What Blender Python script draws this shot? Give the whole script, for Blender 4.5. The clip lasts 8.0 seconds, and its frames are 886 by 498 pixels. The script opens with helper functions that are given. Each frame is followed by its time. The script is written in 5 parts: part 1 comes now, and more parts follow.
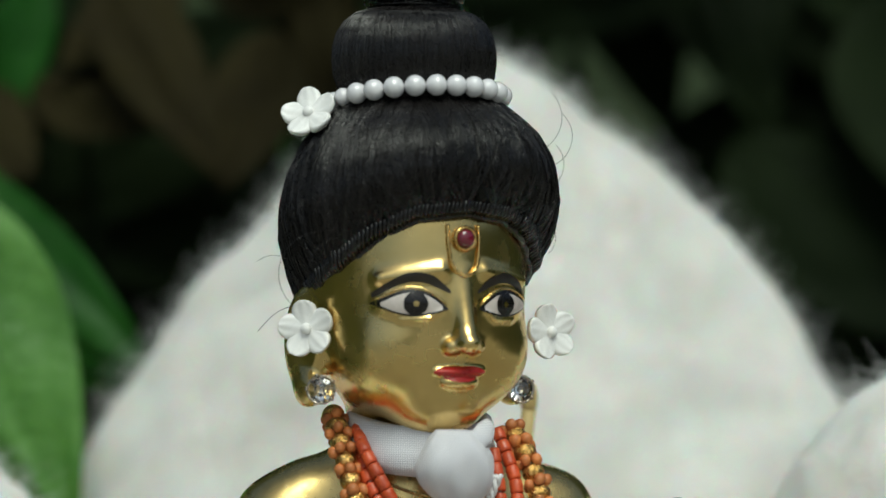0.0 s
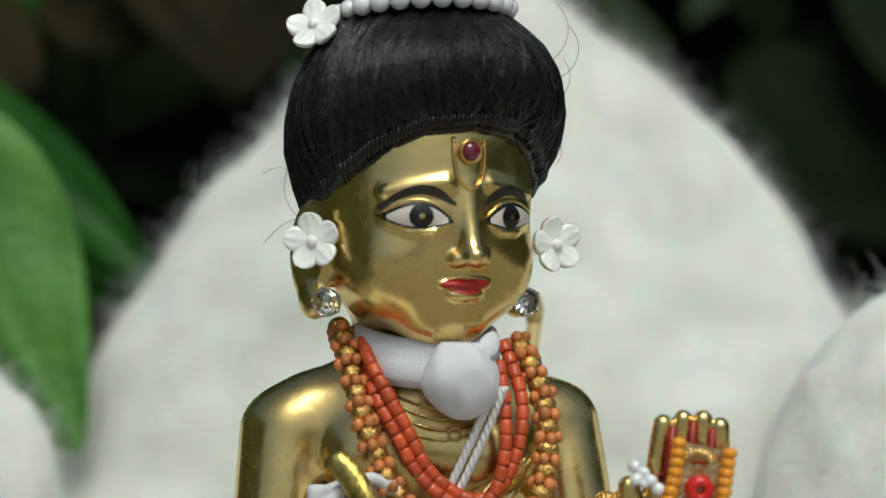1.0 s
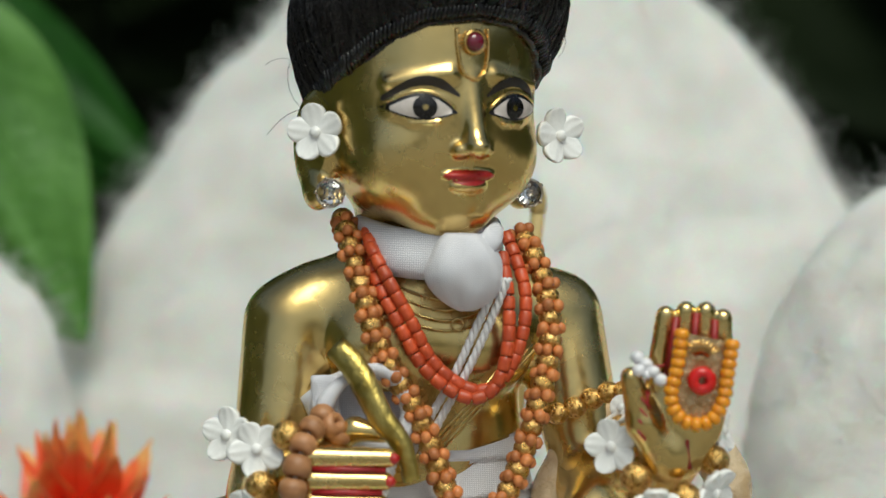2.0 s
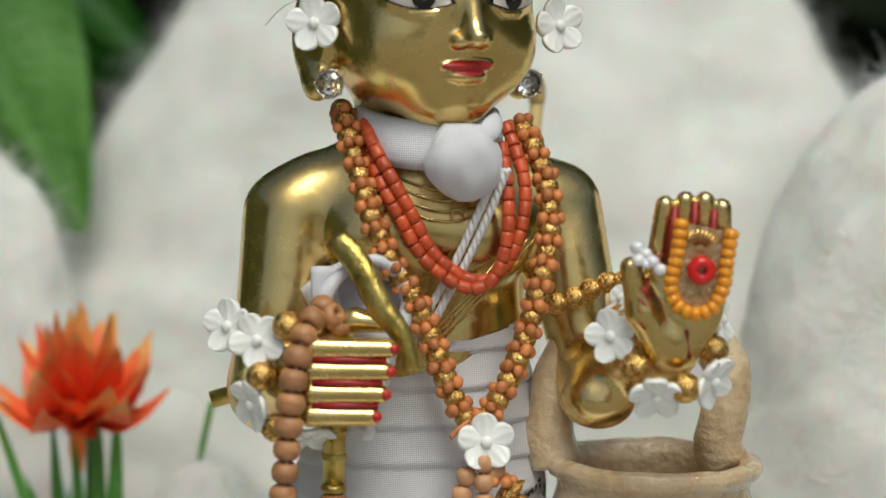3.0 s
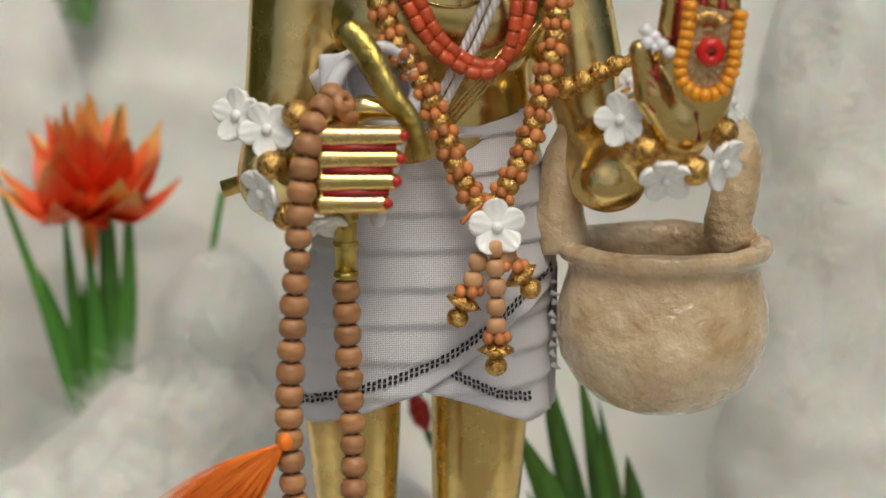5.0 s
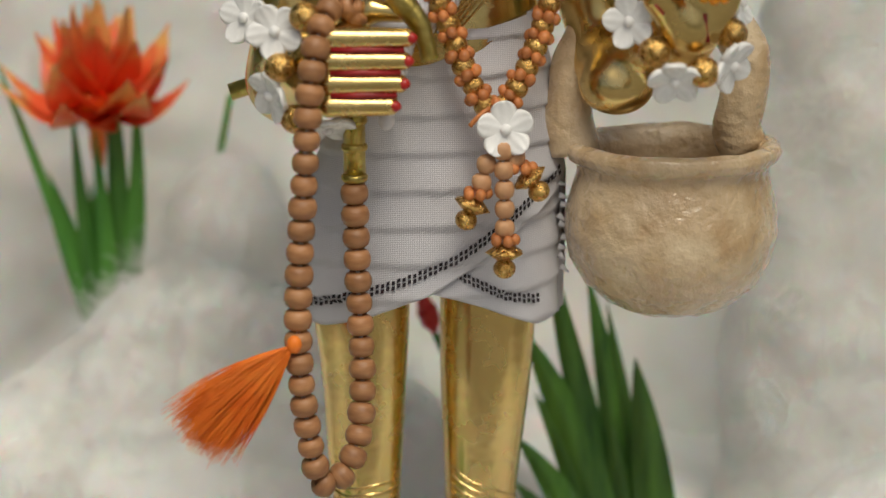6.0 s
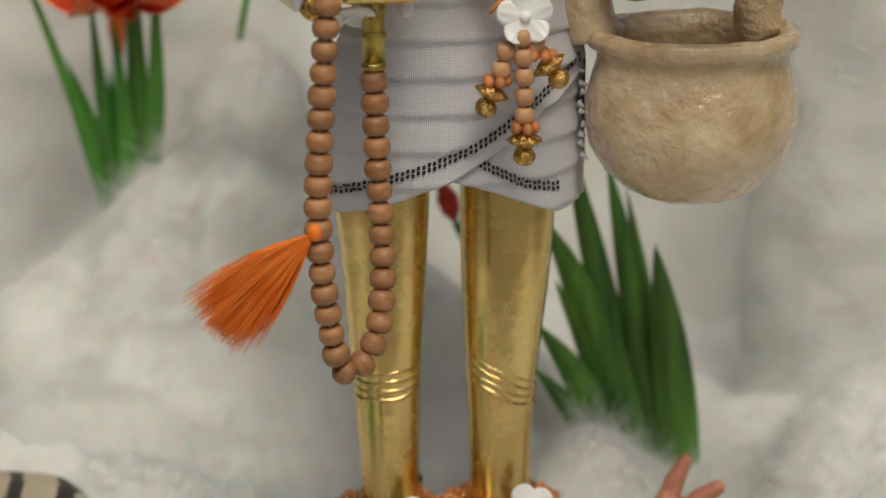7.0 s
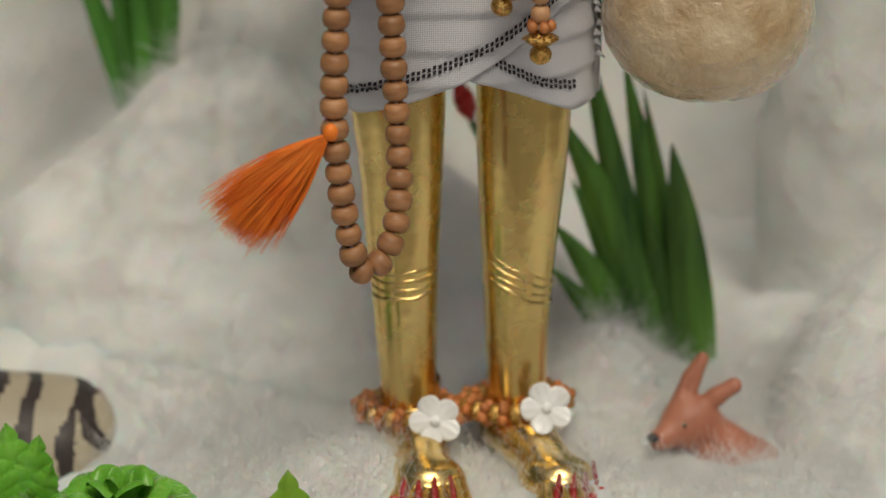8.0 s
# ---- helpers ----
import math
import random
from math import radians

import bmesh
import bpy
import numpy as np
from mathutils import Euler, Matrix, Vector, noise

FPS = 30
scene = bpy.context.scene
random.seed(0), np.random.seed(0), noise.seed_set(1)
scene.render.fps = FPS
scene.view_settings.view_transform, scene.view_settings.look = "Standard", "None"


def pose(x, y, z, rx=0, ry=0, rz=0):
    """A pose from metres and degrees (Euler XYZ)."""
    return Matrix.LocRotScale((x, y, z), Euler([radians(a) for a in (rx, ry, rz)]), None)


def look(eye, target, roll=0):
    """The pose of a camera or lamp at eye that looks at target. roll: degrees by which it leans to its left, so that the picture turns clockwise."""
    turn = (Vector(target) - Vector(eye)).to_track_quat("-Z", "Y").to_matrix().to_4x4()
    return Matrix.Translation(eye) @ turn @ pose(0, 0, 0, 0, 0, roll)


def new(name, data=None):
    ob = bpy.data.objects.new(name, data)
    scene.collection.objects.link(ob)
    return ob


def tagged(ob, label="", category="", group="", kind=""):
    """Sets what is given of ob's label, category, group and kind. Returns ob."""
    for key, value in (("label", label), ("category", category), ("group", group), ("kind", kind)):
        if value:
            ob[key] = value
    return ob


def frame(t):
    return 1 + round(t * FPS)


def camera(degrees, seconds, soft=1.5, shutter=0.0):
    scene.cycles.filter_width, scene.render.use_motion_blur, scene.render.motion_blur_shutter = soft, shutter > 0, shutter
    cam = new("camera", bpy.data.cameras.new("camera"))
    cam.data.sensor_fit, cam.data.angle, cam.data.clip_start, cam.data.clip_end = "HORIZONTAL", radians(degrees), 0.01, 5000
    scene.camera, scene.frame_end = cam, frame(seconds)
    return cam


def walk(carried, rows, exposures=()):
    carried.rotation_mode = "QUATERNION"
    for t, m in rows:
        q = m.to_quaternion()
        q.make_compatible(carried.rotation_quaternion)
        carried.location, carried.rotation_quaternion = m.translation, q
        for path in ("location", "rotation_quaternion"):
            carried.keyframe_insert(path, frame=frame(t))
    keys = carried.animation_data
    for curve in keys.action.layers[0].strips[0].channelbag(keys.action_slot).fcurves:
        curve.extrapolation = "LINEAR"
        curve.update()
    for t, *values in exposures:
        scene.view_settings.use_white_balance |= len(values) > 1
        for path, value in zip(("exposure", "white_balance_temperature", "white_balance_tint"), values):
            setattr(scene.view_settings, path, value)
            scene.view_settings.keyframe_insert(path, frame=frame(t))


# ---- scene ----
SKY, SUN = 0.10, 2.0
EXPOSURES = [(0.0, -0.16, 6150, -8), (1.5, -0.12, 6250, -5), (3.5, -0.12, 6500, 0), (4.5, -0.20, 6750, 3), (6.5, -0.40, 6900, 4), (8.0, -0.58, 7000, 4)]
# ---- camera: it stands still and tilts down ----
cam = camera(20.0, 8.0)
EYE = (0.0, -0.555, 0.245)
ROWS = [
    (0, 0.000, 0.000, -1.082),
    (0.5, 0.070, -0.915, -1.347),
    (1, 0.131, -1.997, -1.140),
    (1.5, 0.203, -3.205, -1.229),
    (3, 0.182, -6.971, -1.020),
    (3.5, 0.088, -8.121, -0.730),
    (4, 0.006, -9.394, -0.739),
    (4.5, 0.057, -10.685, -0.341),
    (6, 0.431, -14.067, -0.013),
    (6.5, 0.631, -15.326, -0.011),
    (7, 0.823, -16.625, 0.271),
    (7.5, 0.984, -17.758, 0.400),
    (8, 1.107, -18.917, 0.631),
]
walk(cam, [(t, pose(*EYE, 90 + pitch, roll, yaw)) for t, yaw, pitch, roll in ROWS], EXPOSURES)
cam.data.dof.use_dof = True
cam.data.dof.focus_distance = 0.552
cam.data.dof.aperture_fstop = 9.0

# ---- light: bright overcast sky ----
world = bpy.data.worlds.new("overcast")
scene.world = world
world.use_nodes = True
wn, wl = world.node_tree.nodes, world.node_tree.links
sky = wn.new("ShaderNodeTexSky")
sky.sky_type, sky.sun_disc = "NISHITA", False
sky.sun_elevation, sky.sun_rotation = radians(59), radians(169)
sky.air_density, sky.dust_density, sky.ozone_density = 0.6, 4.0, 0.6
wl.new(sky.outputs[0], wn["Background"].inputs[0])
wn["Background"].inputs[1].default_value = SKY
sun = new("sun", bpy.data.lights.new("sun", "SUN"))
sun.data.energy, sun.data.angle, sun.data.color = SUN, radians(34), (1.0, 0.96, 0.89)
sun.matrix_world = look((0.10, -0.50, 0.86), (0, 0, 0))


# ---- materials ----
def nodes_of(name):
    m = bpy.data.materials.new(name)
    m.use_nodes = True
    nt = m.node_tree
    return m, nt, nt.nodes["Principled BSDF"]


def ramp(nt, source, stops):
    r = nt.nodes.new("ShaderNodeValToRGB")
    while len(r.color_ramp.elements) < len(stops):
        r.color_ramp.elements.new(0.5)
    for e, (p, c) in zip(r.color_ramp.elements, stops):
        e.position, e.color = p, (*c, 1)
    nt.links.new(source, r.inputs[0])
    return r.outputs[0]


def noisy(nt, scale, detail=4.0, stretch=(1, 1, 1), rough=0.55):
    tc, mp, n = (nt.nodes.new("ShaderNode" + k) for k in ("TexCoord", "Mapping", "TexNoise"))
    nt.links.new(tc.outputs["Object"], mp.inputs[0])
    mp.inputs["Scale"].default_value = stretch
    nt.links.new(mp.outputs[0], n.inputs["Vector"])
    n.inputs["Scale"].default_value, n.inputs["Detail"].default_value, n.inputs["Roughness"].default_value = scale, detail, rough
    return n.outputs["Fac"]


def bumped(nt, bsdf, height, strength, distance=0.0004):
    b = nt.nodes.new("ShaderNodeBump")
    b.inputs["Strength"].default_value, b.inputs["Distance"].default_value = strength, distance
    nt.links.new(height, b.inputs["Height"])
    nt.links.new(b.outputs[0], bsdf.inputs["Normal"])


def material(name, dark, light, rough=0.5, metal=0.0, scale=60.0, fine=600.0, bump=0.2, distance=0.0003,
             stretch=(1, 1, 1), spread=0.1, coat=0.0, scatter=0.0, per_piece=0.0, sheen=0.0, shine=0.5):
    """Two-tone surface: large blotches between two colours, fine grain in gloss and relief."""
    m, nt, bsdf = nodes_of(name)
    big, small = noisy(nt, scale, 5, stretch), noisy(nt, fine, 4, stretch)
    colour = ramp(nt, big, [(0.32, dark), (0.68, light)])
    if per_piece:
        info, hsv, rng = nt.nodes.new("ShaderNodeObjectInfo"), nt.nodes.new("ShaderNodeHueSaturation"), nt.nodes.new("ShaderNodeMapRange")
        nt.links.new(info.outputs["Random"], rng.inputs[0])
        rng.inputs[3].default_value, rng.inputs[4].default_value = 1 - per_piece, 1 + per_piece
        nt.links.new(rng.outputs[0], hsv.inputs["Value"])
        nt.links.new(colour, hsv.inputs["Color"])
        colour = hsv.outputs[0]
    nt.links.new(colour, bsdf.inputs["Base Color"])
    rng = nt.nodes.new("ShaderNodeMapRange")
    nt.links.new(small, rng.inputs[0])
    rng.inputs[1].default_value, rng.inputs[2].default_value = 0.3, 0.7
    rng.inputs[3].default_value, rng.inputs[4].default_value = max(rough - spread, 0.03), min(rough + spread, 1)
    nt.links.new(rng.outputs[0], bsdf.inputs["Roughness"])
    bsdf.inputs["Metallic"].default_value = metal
    bsdf.inputs["Coat Weight"].default_value = coat
    bsdf.inputs["Sheen Weight"].default_value = sheen
    bsdf.inputs["Specular IOR Level"].default_value = shine
    if scatter:
        bsdf.inputs["Subsurface Weight"].default_value = scatter
        bsdf.inputs["Subsurface Scale"].default_value = 0.003
    if bump:
        bumped(nt, bsdf, small, bump, distance)
    return m


def woven(name, colour, dark, threads, rough=0.85):
    """Plain-weave cloth, threads per metre."""
    m, nt, bsdf = nodes_of(name)
    tc = nt.nodes.new("ShaderNodeTexCoord")
    waves = []
    for axis in ("X", "Z"):
        w = nt.nodes.new("ShaderNodeTexWave")
        w.bands_direction = axis
        w.inputs["Scale"].default_value, w.inputs["Distortion"].default_value = threads / 3.2, 1.2
        w.inputs["Detail"].default_value, w.inputs["Detail Scale"].default_value = 1.0, 1.0
        nt.links.new(tc.outputs["Object"], w.inputs["Vector"])
        waves.append(w.outputs["Fac"])
    mul = nt.nodes.new("ShaderNodeMath")
    mul.operation = "MULTIPLY"
    nt.links.new(waves[0], mul.inputs[0]), nt.links.new(waves[1], mul.inputs[1])
    nt.links.new(ramp(nt, mul.outputs[0], [(0.0, dark), (0.5, colour)]), bsdf.inputs["Base Color"])
    bsdf.inputs["Roughness"].default_value = rough
    bsdf.inputs["Sheen Weight"].default_value = 0.2
    bumped(nt, bsdf, mul.outputs[0], 0.55, 0.0002)
    return m


def glassy(name, colour, rough=0.02, ior=1.9):
    m, nt, bsdf = nodes_of(name)
    bsdf.inputs["Base Color"].default_value = (*colour, 1)
    bsdf.inputs["Roughness"].default_value, bsdf.inputs["IOR"].default_value = rough, ior
    bsdf.inputs["Transmission Weight"].default_value = 1.0
    return m


BRASS = material("polished_brass", (0.69, 0.50, 0.185), (0.81, 0.61, 0.265), 0.25, 1.0, 45, 180, 0.02, 0.0005, spread=0.06)
bumped(BRASS.node_tree, BRASS.node_tree.nodes["Principled BSDF"], noisy(BRASS.node_tree, 75, 3), 0.3, 0.0008)
ROUGH_BRASS = material("rough_brass", (0.34, 0.25, 0.06), (0.72, 0.56, 0.18), 0.36, 1.0, 120, 420, 0.6, 0.0008)
GOLD = material("gold_leaf", (0.36, 0.18, 0.035), (0.90, 0.60, 0.22), 0.32, 1.0, 700, 1500, 0.9, 0.0005, spread=0.15)
GOLD_WIRE = material("gold_wire", (0.65, 0.40, 0.12), (0.85, 0.58, 0.22), 0.22, 1.0, 200, 800, 0.2)
HAIR = material("black_hair", (0.005, 0.0045, 0.0045), (0.014, 0.012, 0.012), 0.3, 0, 90, 900, 0.1, spread=0.1, shine=0.5)
HAIR_BASE = material("dark_hair_base", (0.004, 0.004, 0.004), (0.009, 0.008, 0.008), 0.6, 0, 90, 900, 0.3)
THREAD_BLACK = material("black_thread", (0.012, 0.008, 0.012), (0.03, 0.02, 0.026), 0.8)
NAVY = material("navy_cloth", (0.004, 0.006, 0.03), (0.008, 0.012, 0.06), 0.85)
EYE_WHITE = material("white_enamel", (0.52, 0.45, 0.41), (0.66, 0.60, 0.56), 0.25, bump=0.05)
EYE_BLACK = material("black_enamel", (0.005, 0.004, 0.004), (0.012, 0.010, 0.010), 0.25, bump=0.05)
BROW = material("worn_black_paint", (0.008, 0.006, 0.005), (0.03, 0.022, 0.014), 0.45, bump=0.4)
RED = material("red_paint", (0.36, 0.012, 0.012), (0.52, 0.022, 0.018), 0.32, scale=300, bump=0.25)
RED_LINE = material("dull_red_paint", (0.24, 0.012, 0.014), (0.40, 0.02, 0.022), 0.4, scale=300, bump=0.25)
WHITE_PLASTIC = material("white_plastic", (0.86, 0.85, 0.83), (0.90, 0.89, 0.87), 0.24, bump=0.04)
PEARL = material("pearl", (0.66, 0.65, 0.69), (0.80, 0.79, 0.81), 0.12, bump=0.0, coat=1.0)
CORAL = material("coral_bead", (0.42, 0.050, 0.014), (0.60, 0.095, 0.026), 0.42, scale=300, fine=900, bump=0.25, per_piece=0.18, coat=0.1)
SEED = material("wooden_seed_bead", (0.42, 0.13, 0.036), (0.64, 0.24, 0.075), 0.5, scale=400, fine=1200, bump=0.3, per_piece=0.25)
PALE_WOOD = material("pale_wood_bead", (0.50, 0.25, 0.12), (0.66, 0.38, 0.20), 0.48, scale=250, fine=900, bump=0.25, per_piece=0.1)
SANDAL = material("sandalwood_bead", (0.30, 0.13, 0.052), (0.46, 0.225, 0.10), 0.45, scale=160, fine=700, bump=0.3, stretch=(1, 1, 4), per_piece=0.2)
AMBER = material("orange_glass_bead", (0.74, 0.26, 0.012), (0.86, 0.36, 0.025), 0.2, bump=0.05, scatter=0.2)
RED_GLASS = material("red_glass_bead", (0.55, 0.012, 0.012), (0.66, 0.02, 0.018), 0.14, bump=0.03)
CLOTH = woven("white_muslin", (0.76, 0.75, 0.78), (0.56, 0.55, 0.59), 2500)
CLOTH_SOFT = woven("white_cotton_cloth", (0.84, 0.83, 0.86), (0.60, 0.59, 0.64), 2100)
CORD = material("white_cord", (0.70, 0.68, 0.68), (0.82, 0.80, 0.80), 0.8, scale=400, bump=0.4)
CERAMIC = material("glazed_beige_clay", (0.50, 0.33, 0.17), (0.73, 0.58, 0.38), 0.3, scale=85, fine=240, bump=0.8, distance=0.0016, spread=0.12, coat=1.0)
pn = CERAMIC.node_tree
bsdf_pot = pn.nodes["Principled BSDF"]
bsdf_pot.inputs["Coat Roughness"].default_value = 0.06
pn.links.new(bsdf_pot.inputs["Normal"].links[0].from_socket, bsdf_pot.inputs["Coat Normal"])
COTTON = material("cotton_wool", (0.74, 0.73, 0.70), (0.89, 0.89, 0.87), 0.95, scale=30, fine=130, bump=0.22, distance=0.003, scatter=0.5, sheen=0.3, shine=0.05)
cn = COTTON.node_tree
wisp = cn.nodes.new("ShaderNodeTexNoise")
wisp.inputs["Scale"].default_value, wisp.inputs["Detail"].default_value, wisp.inputs["Distortion"].default_value = 75, 9, 2.6
wisp.inputs["Roughness"].default_value = 0.68
wc = cn.nodes.new("ShaderNodeTexCoord")
cn.links.new(wc.outputs["Object"], wisp.inputs["Vector"])
cn.nodes["Principled BSDF"].inputs["Subsurface Scale"].default_value = 0.006
bumped(cn, cn.nodes["Principled BSDF"], wisp.outputs["Fac"], 0.6, 0.0026)
FIBRE = material("cotton_fibre", (0.80, 0.80, 0.78), (0.86, 0.86, 0.84), 0.9, bump=0)
ORANGE_SILK = material("orange_silk", (0.90, 0.17, 0.012), (0.96, 0.27, 0.03), 0.5, scale=150, bump=0.1)
BLADE_GREEN = material("plastic_grass", (0.035, 0.15, 0.02), (0.13, 0.36, 0.055), 0.4, scale=25, fine=500, bump=0.2, stretch=(3, 3, 0.6), per_piece=0.35)
BLADE_DARK = material("dark_plastic_grass", (0.016, 0.065, 0.012), (0.13, 0.31, 0.04), 0.36, scale=30, fine=500, bump=0.2, stretch=(4, 4, 0.5), per_piece=0.5)
LETTUCE = material("glossy_green_plastic", (0.10, 0.32, 0.02), (0.22, 0.54, 0.07), 0.28, scale=60, bump=0.2, scatter=0.2)
LIME = material("lime_green_plastic", (0.17, 0.34, 0.018), (0.30, 0.50, 0.05), 0.4, scale=60, bump=0.2, scatter=0.2)
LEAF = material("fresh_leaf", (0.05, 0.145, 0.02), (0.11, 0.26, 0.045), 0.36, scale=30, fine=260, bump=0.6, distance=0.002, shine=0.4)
# leaf green with the shade of the back plants mixed into it
LEAF_SHADE = material("shaded_green_leaf", (0.008, 0.042, 0.004), (0.024, 0.10, 0.010), 0.45, scale=22, fine=200, bump=0.5, distance=0.002, shine=0.14)
# brown of dry leaves, darkened in the colour to stand for shade
LEAF_DRY_SHADED = material("withered_leaf_shaded", (0.010, 0.008, 0.004), (0.026, 0.022, 0.008), 0.8, scale=14, fine=160, bump=0.5, distance=0.002, shine=0.06)
# near-black leaf colour carries the deep shade behind the cotton
LEAF_DEEP_SHADE = material("deep_shade_foliage", (0.003, 0.006, 0.002), (0.010, 0.017, 0.005), 0.7, scale=10, fine=160, bump=0.5, shine=0.06)
PAVING = material("grey_paving", (0.30, 0.29, 0.26), (0.42, 0.41, 0.37), 0.9, scale=3, fine=80, bump=0.4, distance=0.004)
# same greenery with shade put in the back wall's colour, light in the rest
HEDGE_SHADED = material("shaded_green_wall", (0.012, 0.022, 0.008), (0.045, 0.07, 0.022), 0.9, scale=4, fine=50, bump=0.8, distance=0.02)
HEDGE_LIT = material("lit_green_wall", (0.07, 0.09, 0.03), (0.19, 0.22, 0.09), 0.9, scale=4, fine=50, bump=0.8, distance=0.02)
STONE = material("grey_stone_slab", (0.22, 0.20, 0.17), (0.32, 0.30, 0.26), 0.85, scale=5, fine=120, bump=0.4, distance=0.002)
STRAW = material("straw_yellow_wood", (0.46, 0.33, 0.12), (0.60, 0.45, 0.19), 0.5, scale=120, bump=0.2, stretch=(1, 1, 0.2))
CLAY_DEER = material("terracotta_plastic", (0.40, 0.145, 0.085), (0.52, 0.21, 0.13), 0.45, scale=80, fine=500, bump=0.4, distance=0.0006)
CREAM = material("cream_plastic", (0.36, 0.31, 0.22), (0.46, 0.40, 0.29), 0.5, scale=60, bump=0.2)
STRIPE = material("brown_black_paint", (0.018, 0.012, 0.010), (0.045, 0.03, 0.026), 0.5, scale=200, bump=0.2)
RUBY = material("ruby", (0.10, 0.004, 0.014), (0.20, 0.008, 0.03), 0.08, bump=0, coat=1.0)
CRYSTAL = glassy("clear_crystal", (0.97, 0.97, 0.98))
SILVER = material("dull_silver", (0.42, 0.34, 0.24), (0.60, 0.54, 0.46), 0.28, 1.0, 300, 900, 0.3)
CLEAR_FILM = material("gold_tinted_foil", (0.42, 0.24, 0.09), (0.74, 0.56, 0.34), 0.22, 0.75, 420, 900, 0.8, 0.0006)


# ---- building tools; lengths in millimetres ----
MM = 0.001


class Shape:
    """Vertices and faces in millimetres."""

    def __init__(self):
        self.v, self.f, self.k = [], [], []

    def add(self, verts, faces, slot=0):
        n = len(self.v)
        self.v.extend(tuple(p) for p in verts)
        self.f.extend(tuple(i + n for i in q) for q in faces)
        self.k.extend([slot] * len(faces))
        return self

    def rings(self, rings, closed=True, cap=True, slot=0):
        rings = [list(r) for r in rings]
        m = len(rings[0])
        faces = []
        for i in range(len(rings) - 1):
            for j in range(m if closed else m - 1):
                a, b = i * m + j, i * m + (j + 1) % m
                faces.append((a, b, b + m, a + m))
        if cap and closed:
            faces.append(tuple(reversed(range(m))))
            faces.append(tuple(range((len(rings) - 1) * m, len(rings) * m)))
        return self.add([p for r in rings for p in r], faces, slot)

    def tube(self, path, radii, sides=8, cap=True, slot=0, flat=1.0):
        path = [Vector(p) for p in path]
        if not hasattr(radii, "__len__"):
            radii = [radii] * len(path)
        up = None
        out = []
        for i, p in enumerate(path):
            d = (path[min(i + 1, len(path) - 1)] - path[max(i - 1, 0)]).normalized()
            if up is None:
                up = Vector((0, -1, 0)) if abs(d.y) < 0.8 else Vector((0, 0, 1))
            up = (up - d * up.dot(d)).normalized()
            side = d.cross(up)
            out.append([p + (side * math.cos(2 * math.pi * j / sides) + up * math.sin(2 * math.pi * j / sides) * flat) * radii[i] for j in range(sides)])
        return self.rings(out, cap=cap, slot=slot)

    def lathe(self, profile, centre=(0, 0, 0), seg=24, slot=0, turn=None):
        """profile: (radius, height) up the axis."""
        c = Vector(centre)
        rows = []
        for r, h in profile:
            row = [Vector((r * math.cos(2 * math.pi * j / seg), r * math.sin(2 * math.pi * j / seg), h)) for j in range(seg)]
            rows.append([c + (turn @ p if turn else p) for p in row])
        return self.rings(rows, cap=True, slot=slot)

    def ball(self, c, r, seg=12, rows=8, slot=0, turn=None):
        r = r if hasattr(r, "__len__") else (r, r, r)
        out = []
        for i in range(rows + 1):
            a = math.pi * (0.02 + 0.96 * i / rows) - math.pi / 2
            row = [Vector((r[0] * math.cos(a) * math.cos(2 * math.pi * j / seg), r[1] * math.cos(a) * math.sin(2 * math.pi * j / seg), r[2] * math.sin(a))) for j in range(seg)]
            out.append([Vector(c) + (turn @ p if turn else p) for p in row])
        return self.rings(out, slot=slot)

    def sheet(self, fn, nu, nv, slot=0):
        """fn(u, v) for u, v from 0 to 1."""
        pts = [fn(i / nu, j / nv) for i in range(nu + 1) for j in range(nv + 1)]
        w = nv + 1
        return self.add(pts, [(i * w + j, (i + 1) * w + j, (i + 1) * w + j + 1, i * w + j + 1) for i in range(nu) for j in range(nv)], slot)

    def mesh(self, name, mats, origin=(0, 0, 0), smooth=True):
        me = bpy.data.meshes.new(name)
        o = Vector(origin)
        me.from_pydata([((p[0] - o.x) * MM, (p[1] - o.y) * MM, (p[2] - o.z) * MM) for p in self.v], [], self.f)
        for m in mats if isinstance(mats, (list, tuple)) else [mats]:
            me.materials.append(m)
        me.polygons.foreach_set("material_index", self.k)
        me.polygons.foreach_set("use_smooth", [smooth] * len(me.polygons))
        me.update()
        return me


def world_of(ob):
    p = Vector(ob.location)
    while ob.parent:
        ob = ob.parent
        p += ob.location
    return p / MM


def part(name, shape, mat, parent, label="", smooth=True, origin=None):
    """One mesh under a thing or a part; its shape is given in the place's own millimetres."""
    base = world_of(parent)
    o = Vector(origin) if origin is not None else base
    ob = new(name, shape.mesh(name, mat, o, smooth))
    ob.parent = parent
    ob.location = (o - base) * MM
    return tagged(ob, label)


def piece(name, me, parent, at, turn=None, size=1.0):
    """A piece on shared mesh data, at a place in millimetres."""
    ob = new(name, me)
    ob.parent = parent
    loc = (Vector(at) - world_of(parent)) * MM
    s = size if hasattr(size, "__len__") else (size, size, size)
    ob.matrix_basis = Matrix.LocRotScale(loc, turn.to_quaternion() if turn else None, s)
    return ob


def stuff(ob):
    return tagged(ob, kind="stuff")


def thing(name, at, label, category, group=""):
    ob = new(name)
    ob.empty_display_size = 0.005
    ob.location = Vector(at) * MM
    return tagged(ob, label, category, group)


def solid(name, shape, mat, label, category, at, group="", kind="", smooth=True):
    ob = new(name, shape.mesh(name, mat, at, smooth))
    ob.location = Vector(at) * MM
    return tagged(ob, label, category, group, kind)


